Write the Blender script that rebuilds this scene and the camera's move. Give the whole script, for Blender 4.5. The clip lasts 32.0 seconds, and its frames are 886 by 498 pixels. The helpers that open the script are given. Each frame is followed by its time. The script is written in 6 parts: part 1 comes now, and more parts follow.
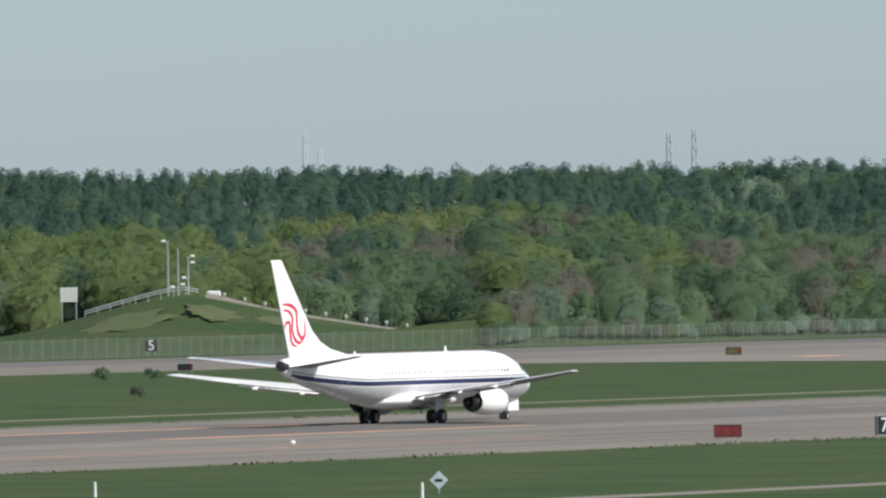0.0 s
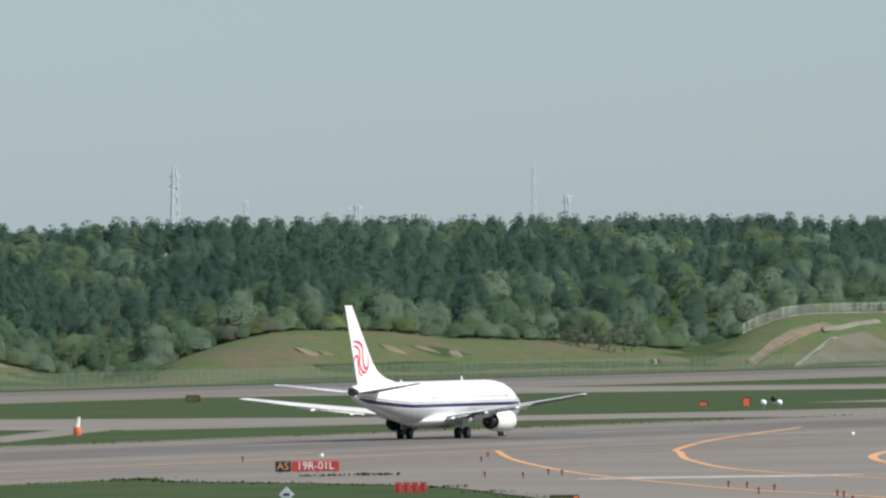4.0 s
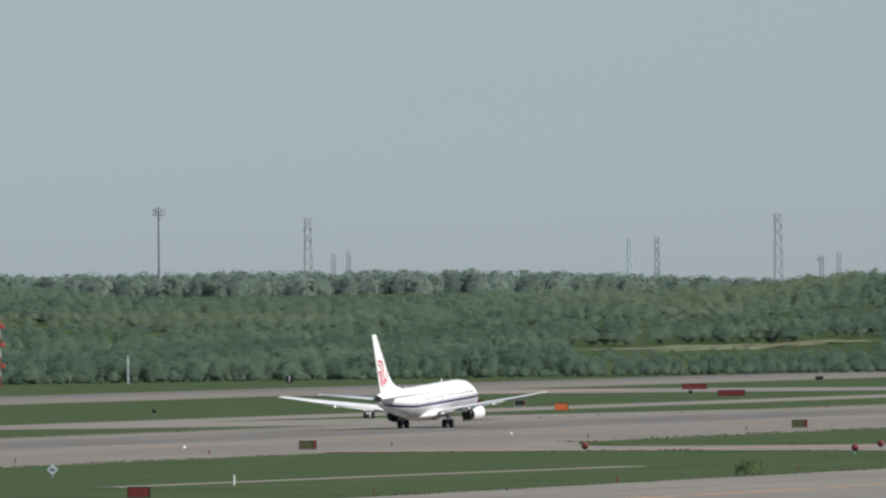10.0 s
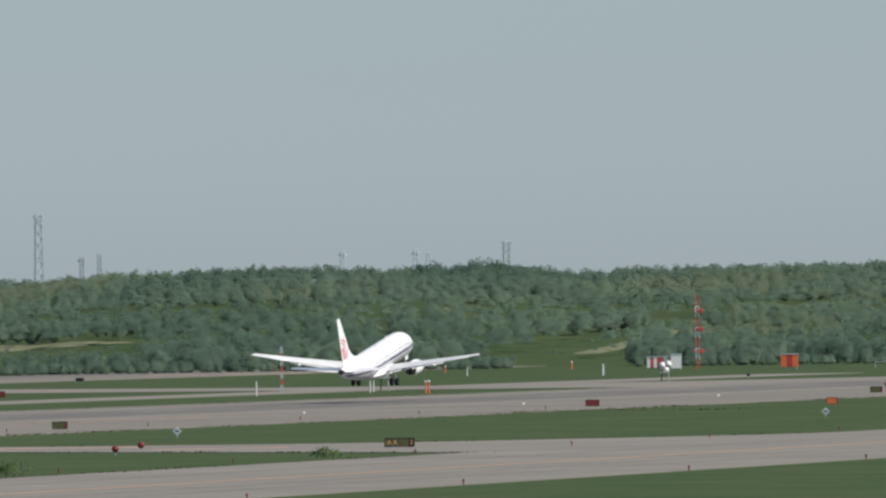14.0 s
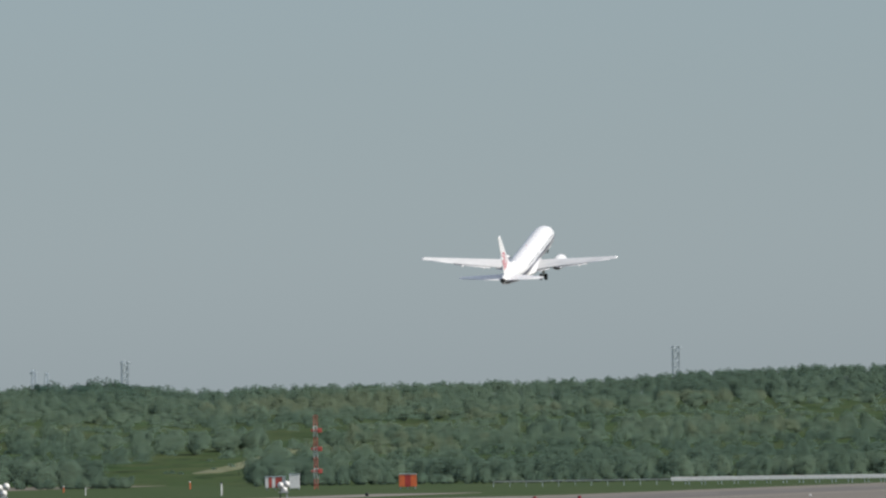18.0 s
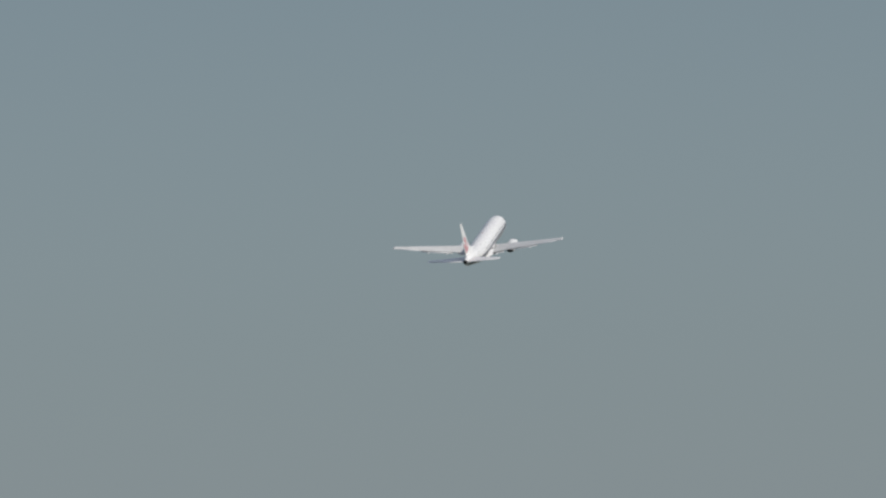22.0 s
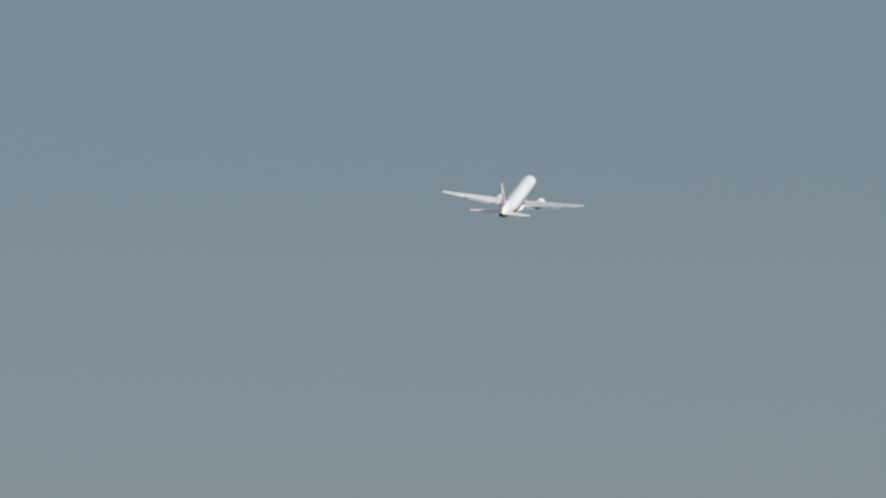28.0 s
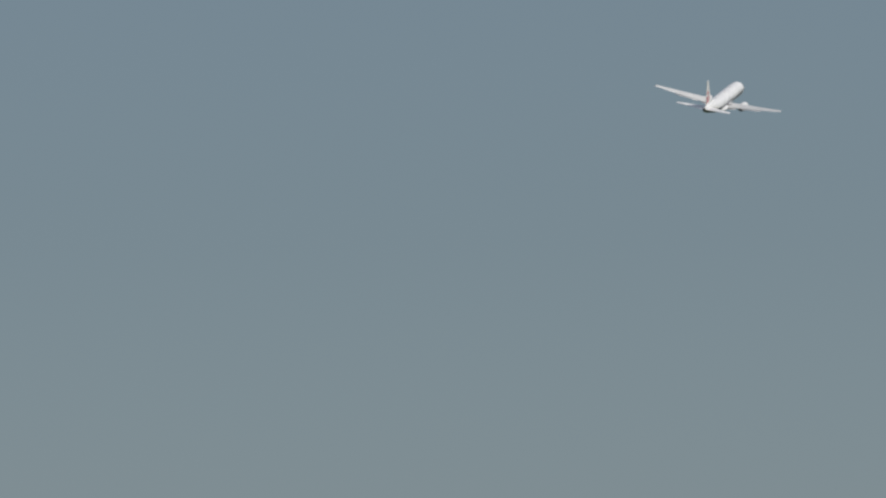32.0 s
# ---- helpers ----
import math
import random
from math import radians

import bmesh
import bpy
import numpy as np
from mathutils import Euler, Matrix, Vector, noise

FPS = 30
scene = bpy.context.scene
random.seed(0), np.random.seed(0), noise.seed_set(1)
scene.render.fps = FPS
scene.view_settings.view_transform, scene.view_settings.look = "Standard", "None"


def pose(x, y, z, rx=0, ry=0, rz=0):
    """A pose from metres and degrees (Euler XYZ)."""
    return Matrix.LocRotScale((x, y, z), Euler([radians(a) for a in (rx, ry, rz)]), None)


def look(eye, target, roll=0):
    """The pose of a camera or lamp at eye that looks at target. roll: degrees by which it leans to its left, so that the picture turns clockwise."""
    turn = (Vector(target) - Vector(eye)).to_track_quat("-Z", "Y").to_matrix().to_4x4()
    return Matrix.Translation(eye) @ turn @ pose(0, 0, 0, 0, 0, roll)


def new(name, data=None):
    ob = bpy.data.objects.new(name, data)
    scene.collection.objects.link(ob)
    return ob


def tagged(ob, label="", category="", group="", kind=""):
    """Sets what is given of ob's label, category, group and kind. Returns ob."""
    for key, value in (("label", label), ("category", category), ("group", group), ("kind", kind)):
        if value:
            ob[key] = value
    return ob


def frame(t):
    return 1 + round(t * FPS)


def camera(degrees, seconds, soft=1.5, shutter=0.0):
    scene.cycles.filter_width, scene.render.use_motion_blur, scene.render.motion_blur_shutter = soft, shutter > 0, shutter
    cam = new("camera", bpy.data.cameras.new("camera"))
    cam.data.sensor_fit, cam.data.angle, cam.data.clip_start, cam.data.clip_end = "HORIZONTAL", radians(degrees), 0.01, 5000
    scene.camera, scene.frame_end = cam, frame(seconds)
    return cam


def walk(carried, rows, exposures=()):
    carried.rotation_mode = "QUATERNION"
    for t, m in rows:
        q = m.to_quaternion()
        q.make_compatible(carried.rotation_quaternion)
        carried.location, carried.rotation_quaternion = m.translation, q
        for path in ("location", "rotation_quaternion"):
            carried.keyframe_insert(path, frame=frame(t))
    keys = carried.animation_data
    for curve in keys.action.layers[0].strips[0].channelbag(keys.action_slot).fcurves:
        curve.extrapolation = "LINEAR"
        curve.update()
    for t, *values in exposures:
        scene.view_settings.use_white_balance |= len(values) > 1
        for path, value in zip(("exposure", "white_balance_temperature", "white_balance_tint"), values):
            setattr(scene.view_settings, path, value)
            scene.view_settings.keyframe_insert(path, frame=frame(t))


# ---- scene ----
# ---------------------------------------------------------------- camera
EYE = (0.0, 0.0, 13.72)
LEAN = -0.825
AIM = [
    (0.0, -28.3005, -0.0357), (0.5, -27.5249, -0.0218), (1.0, -26.8199, 0.0277), (1.5, -26.0433, 0.0437),
    (2.0, -25.2709, 0.0358), (2.5, -24.5891, 0.0412), (3.0, -23.9462, 0.0567), (3.5, -23.3955, 0.1316),
    (4.0, -22.7829, 0.1612), (4.5, -22.0337, 0.1281), (6.5, -19.8744, 0.1474), (7.0, -19.3595, 0.1507),
    (7.5, -18.9083, 0.1442), (8.0, -18.5271, 0.1386), (8.5, -18.1277, 0.2218), (9.0, -17.7256, 0.2778),
    (9.5, -17.3015, 0.2687), (10.0, -16.8678, 0.2648), (10.5, -16.4978, 0.2738), (11.0, -16.0258, 0.2679),
    (11.5, -15.5121, 0.2446), (12.0, -15.1599, 0.2311), (12.5, -14.9682, 0.2278), (13.0, -14.5335, 0.2270),
    (13.5, -14.1246, 0.2245), (14.0, -13.9419, 0.2295), (14.5, -13.6939, 0.2327), (16.5, -13.0278, 0.5042),
    (17.0, -12.8215, 0.5166), (17.5, -12.6002, 0.5922), (18.0, -12.4254, 0.6821), (18.5, -12.1523, 0.7699),
    (19.0, -11.9479, 0.8536), (19.5, -11.7446, 0.9629), (20.0, -11.4546, 1.1231), (20.5, -11.2403, 1.2496),
    (21.0, -11.1035, 1.3747), (21.5, -10.9000, 1.5417), (22.0, -10.6314, 1.7075), (22.5, -10.4341, 1.8940),
    (23.0, -10.3664, 2.0406), (23.5, -10.2789, 2.1584), (24.0, -10.0771, 2.2536), (24.5, -9.8540, 2.2939),
    (25.0, -9.6870, 2.3688), (25.5, -9.5769, 2.4515), (27.5, -8.9945, 2.7250), (28.0, -8.9404, 2.7371),
    (28.5, -8.8797, 2.7375), (29.0, -8.8238, 2.7388), (29.5, -8.7525, 2.7621), (30.0, -8.7025, 2.8799),
    (30.5, -8.6524, 2.9445), (31.0, -8.5212, 2.9343), (31.5, -8.4583, 2.9205), (32.0, -8.4430, 2.8947),
]
FLIGHT = [
    (0.0, -515.72, 951.09, 0.00, 0.00, 0.00, -0.00), (1.0, -515.72, 1016.65, 0.00, 0.00, 0.00, -0.03), (2.0, -515.72, 1084.33, 0.00, 0.00, 0.00, -0.06),
    (3.0, -515.72, 1153.62, 0.00, 0.00, 0.00, -0.09), (4.0, -515.72, 1225.02, 0.00, 0.20, 0.00, -0.12), (5.0, -515.72, 1298.69, 0.00, 0.35, 0.00, -0.15),
    (6.0, -515.72, 1374.25, 0.00, 0.45, 0.00, -0.18), (7.0, -515.72, 1451.78, 0.00, 0.56, 0.00, -0.21), (8.0, -515.72, 1528.11, 0.00, 0.68, 0.00, -0.24),
    (9.0, -515.72, 1609.73, 0.00, 0.80, 0.91, -0.27), (9.5, -515.72, 1650.94, 0.00, 0.83, 1.56, -0.28), (10.0, -515.72, 1692.54, 0.00, 0.87, 2.48, -0.31),
    (10.5, -515.72, 1734.40, 0.00, 0.90, 3.10, -0.42), (11.0, -515.72, 1776.76, 0.00, 0.87, 3.79, -0.55), (11.5, -515.72, 1819.53, 0.00, 0.83, 4.15, -0.68),
    (12.0, -515.72, 1862.52, 0.00, 0.80, 4.63, -0.76), (12.5, -515.72, 1905.22, 0.00, 0.70, 5.40, -0.55), (13.0, -515.72, 1948.24, 0.69, 0.63, 6.26, -0.27),
    (13.5, -515.72, 1991.69, 1.70, 0.63, 7.50, 0.25), (14.0, -515.72, 2035.46, 2.84, 0.65, 8.75, 0.78), (14.5, -515.72, 2080.45, 4.81, 0.70, 9.99, 1.12),
    (15.0, -515.72, 2125.86, 7.97, 0.74, 11.15, 1.44), (15.5, -515.72, 2171.84, 11.46, 0.70, 12.10, 1.76), (16.0, -515.72, 2218.25, 15.65, 0.64, 13.05, 2.08),
    (16.5, -515.72, 2264.81, 20.09, 0.58, 13.96, 2.27), (17.0, -515.72, 2311.77, 25.58, 0.52, 14.59, 1.54), (17.5, -515.72, 2359.13, 31.65, 0.53, 15.10, 1.00),
    (18.0, -515.72, 2406.86, 37.93, 0.53, 15.59, 0.61), (18.5, -515.72, 2454.95, 44.85, 0.54, 16.00, 1.00), (19.0, -515.72, 2503.38, 51.94, 0.54, 16.38, 1.40),
    (19.5, -515.31, 2551.97, 59.75, 0.55, 16.60, 1.05), (20.0, -515.17, 2600.33, 67.63, 0.55, 16.76, 0.55), (20.5, -515.26, 2648.47, 74.70, 0.55, 16.60, -0.35),
    (21.0, -515.40, 2696.42, 81.68, 0.56, 16.42, -1.24), (21.5, -515.56, 2744.19, 88.83, 0.56, 16.38, -1.68), (22.0, -515.72, 2791.78, 96.00, 0.57, 16.35, -2.05),
    (22.5, -515.72, 2839.23, 103.50, 0.57, 16.32, -2.42), (23.0, -515.72, 2886.50, 111.00, 0.58, 16.33, -2.68), (23.5, -515.72, 2933.60, 118.50, 0.58, 16.52, -2.02),
    (24.0, -515.72, 2980.51, 126.00, 0.59, 16.75, -1.25), (24.5, -515.72, 3027.26, 133.50, 0.60, 16.97, -0.47), (25.0, -515.72, 3073.82, 140.95, 0.67, 17.19, 0.33),
    (25.5, -515.55, 3120.21, 148.17, 0.93, 17.30, 1.37), (26.0, -515.14, 3166.42, 155.33, 1.27, 17.40, 2.43), (26.5, -514.45, 3212.45, 162.50, 1.68, 17.50, 3.53),
    (27.0, -513.34, 3258.31, 169.67, 2.30, 17.60, 4.83), (27.5, -511.72, 3303.99, 176.83, 3.00, 17.70, 6.17), (28.0, -509.57, 3349.49, 183.94, 3.65, 17.74, 7.48),
    (28.5, -506.98, 3394.81, 190.75, 4.17, 17.32, 8.62), (29.0, -504.02, 3439.96, 197.50, 4.65, 16.85, 9.75), (29.5, -500.69, 3484.94, 204.25, 5.13, 16.38, 10.88),
    (30.0, -496.99, 3529.73, 211.00, 5.64, 15.92, 11.92), (30.5, -492.83, 3574.35, 217.75, 6.28, 15.58, 12.38), (31.0, -488.17, 3618.79, 224.50, 6.95, 15.25, 12.75),
    (31.5, -483.00, 3663.06, 231.25, 7.63, 14.92, 13.12), (32.0, -477.31, 3707.15, 237.05, 8.31, 14.63, 13.49),
]


def sight(az, el):
    """Pose of the tripod head for a bearing (from +y, to the right) and an elevation, in degrees."""
    a, e = radians(az), radians(el)
    way = Vector((math.sin(a) * math.cos(e), math.cos(a) * math.cos(e), math.sin(e)))
    return look(EYE, Vector(EYE) + way * 100.0, LEAN)


cam = camera(3.5045, 32.0, soft=2.4)
walk(cam, [(t, sight(az, el)) for t, az, el in AIM],
     exposures=[(0.0, 0.38), (4.0, 0.40), (9.0, 0.26), (14.0, 0.26), (17.0, 0.25), (18.0, 0.08), (19.0, -0.10), (20.0, -0.30), (21.0, -0.38), (23.0, -0.43), (25.0, -0.48), (28.0, -0.38), (32.0, -0.46)])

# ---------------------------------------------------------------- light
SUN_EL, SUN_AZ = radians(42), radians(93)     # bearing from +y, to the right
world = bpy.data.worlds.new("sky")
scene.world = world
world.use_nodes = True
wn, wl = world.node_tree.nodes, world.node_tree.links
wn.clear()
sky = wn.new("ShaderNodeTexSky")
sky.sky_type, sky.sun_disc = "NISHITA", False
sky.sun_elevation, sky.sun_rotation = SUN_EL, SUN_AZ
sky.altitude, sky.air_density, sky.dust_density, sky.ozone_density = 20, 1.0, 0.7, 2.0
tone = wn.new("ShaderNodeHueSaturation")
tone.inputs["Saturation"].default_value = 0.55
bg = wn.new("ShaderNodeBackground")
bg.inputs["Strength"].default_value = 0.097
wo = wn.new("ShaderNodeOutputWorld")
wl.new(sky.outputs[0], tone.inputs["Color"])
# haze: pale and bright near the horizon, bluer and darker just above it
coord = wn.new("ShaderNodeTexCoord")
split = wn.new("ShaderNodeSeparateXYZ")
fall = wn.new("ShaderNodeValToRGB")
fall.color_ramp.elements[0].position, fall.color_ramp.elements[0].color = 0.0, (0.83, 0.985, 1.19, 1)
# overhead, out of view: brightened to add fill light to the shade
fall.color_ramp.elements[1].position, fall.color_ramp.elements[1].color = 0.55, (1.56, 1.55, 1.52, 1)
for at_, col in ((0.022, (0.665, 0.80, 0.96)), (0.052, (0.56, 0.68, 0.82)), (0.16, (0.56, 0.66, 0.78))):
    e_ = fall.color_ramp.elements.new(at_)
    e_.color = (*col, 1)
mul_sky = wn.new("ShaderNodeMix")
mul_sky.data_type, mul_sky.blend_type = "RGBA", "MULTIPLY"
mul_sky.inputs["Factor"].default_value = 1.0
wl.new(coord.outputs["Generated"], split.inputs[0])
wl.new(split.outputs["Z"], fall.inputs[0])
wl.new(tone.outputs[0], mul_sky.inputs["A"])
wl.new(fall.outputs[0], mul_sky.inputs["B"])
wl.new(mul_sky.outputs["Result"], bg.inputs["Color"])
wl.new(bg.outputs[0], wo.inputs["Surface"])

sun = new("sun", bpy.data.lights.new("sun", "SUN"))
sun.data.energy, sun.data.angle, sun.data.color = 3.5, radians(2.0), (1.0, 0.935, 0.85)
sun_way = Vector((math.sin(SUN_AZ) * math.cos(SUN_EL), math.cos(SUN_AZ) * math.cos(SUN_EL), math.sin(SUN_EL)))
sun.matrix_basis = look(sun_way * 500, (0, 0, 0))

# ---------------------------------------------------------------- materials
def rgb(c):
    return (c[0], c[1], c[2], 1.0)


def material(name, colour, rough=0.6, metal=0.0, vary=0.12, scale=4.0, fine=40.0, bump=0.0, second=None, island=0.0, spec=0.4, objvary=0.0, see=0.0, tint=0.0, gaps=0.0):
    """A surface with two scales of uneven colour, uneven gloss and a little relief, in metres."""
    m = bpy.data.materials.new(name)
    m.use_nodes = True
    n, l = m.node_tree.nodes, m.node_tree.links
    b = n["Principled BSDF"]
    b.inputs["Metallic"].default_value = metal
    b.inputs["Specular IOR Level"].default_value = spec
    geo = n.new("ShaderNodeNewGeometry")
    n1, n2 = n.new("ShaderNodeTexNoise"), n.new("ShaderNodeTexNoise")
    n1.inputs["Scale"].default_value, n2.inputs["Scale"].default_value = 1.0 / scale, 1.0 / scale * fine / 4.0
    n1.inputs["Detail"].default_value, n2.inputs["Detail"].default_value = 4.0, 3.0
    l.new(geo.outputs["Position"], n1.inputs["Vector"])
    l.new(geo.outputs["Position"], n2.inputs["Vector"])
    mix = n.new("ShaderNodeMix")
    mix.data_type = "RGBA"
    second = second or tuple(c * (1 - vary * 2) for c in colour)
    mix.inputs["A"].default_value, mix.inputs["B"].default_value = rgb(colour), rgb(second)
    ramp = n.new("ShaderNodeMapRange")
    ramp.inputs["From Min"].default_value, ramp.inputs["From Max"].default_value = 0.36, 0.64
    l.new(n1.outputs["Fac"], ramp.inputs["Value"])
    each = n.new("ShaderNodeAttribute")
    each.attribute_name = "tint"
    l.new(each.outputs["Fac"] if tint else ramp.outputs["Result"], mix.inputs["Factor"])
    hsv = n.new("ShaderNodeHueSaturation")
    val = n.new("ShaderNodeMapRange")
    val.inputs["To Min"].default_value, val.inputs["To Max"].default_value = 1 - vary, 1 + vary
    l.new(n2.outputs["Fac"], val.inputs["Value"])
    last = val.outputs["Result"]
    if tint:
        tone_ = n.new("ShaderNodeMapRange")
        tone_.inputs["To Min"].default_value, tone_.inputs["To Max"].default_value = 1 - tint, 1 + tint
        both = n.new("ShaderNodeMath")
        both.operation = "MULTIPLY"
        l.new(each.outputs["Fac"], tone_.inputs["Value"])
        l.new(tone_.outputs["Result"], both.inputs[0])
        l.new(last, both.inputs[1])
        last = both.outputs[0]
    if island or objvary:
        extra = n.new("ShaderNodeMapRange")
        amount = island or objvary
        extra.inputs["To Min"].default_value, extra.inputs["To Max"].default_value = 1 - amount, 1 + amount
        if island:
            l.new(geo.outputs["Random Per Island"], extra.inputs["Value"])
        else:
            info = n.new("ShaderNodeObjectInfo")
            l.new(info.outputs["Random"], extra.inputs["Value"])
        mul = n.new("ShaderNodeMath")
        mul.operation = "MULTIPLY"
        l.new(last, mul.inputs[0])
        l.new(extra.outputs["Result"], mul.inputs[1])
        last = mul.outputs[0]
    l.new(last, hsv.inputs["Value"])
    l.new(mix.outputs["Result"], hsv.inputs["Color"])
    l.new(hsv.outputs[0], b.inputs["Base Color"])
    gloss = n.new("ShaderNodeMapRange")
    gloss.inputs["To Min"].default_value, gloss.inputs["To Max"].default_value = max(rough - 0.08, 0.02), min(rough + 0.08, 1)
    l.new(n2.outputs["Fac"], gloss.inputs["Value"])
    l.new(gloss.outputs["Result"], b.inputs["Roughness"])
    if bump:
        bm_ = n.new("ShaderNodeBump")
        bm_.inputs["Strength"].default_value, bm_.inputs["Distance"].default_value = 0.6, bump
        l.new(n2.outputs["Fac"], bm_.inputs["Height"])
        l.new(bm_.outputs[0], b.inputs["Normal"])
    if see:
        tl = n.new("ShaderNodeBsdfTranslucent")
        add = n.new("ShaderNodeMixShader")
        add.inputs[0].default_value = see
        l.new(hsv.outputs[0], tl.inputs["Color"])
        l.new(b.outputs[0], add.inputs[1])
        l.new(tl.outputs[0], add.inputs[2])
        l.new(add.outputs[0], n["Material Output"].inputs["Surface"])
        if gaps:
            # light falls through between the leaves of a clump
            air, loose = n.new("ShaderNodeBsdfTransparent"), n.new("ShaderNodeMixShader")
            loose.inputs[0].default_value = gaps
            l.new(add.outputs[0], loose.inputs[1])
            l.new(air.outputs[0], loose.inputs[2])
            l.new(loose.outputs[0], n["Material Output"].inputs["Surface"])
    return m


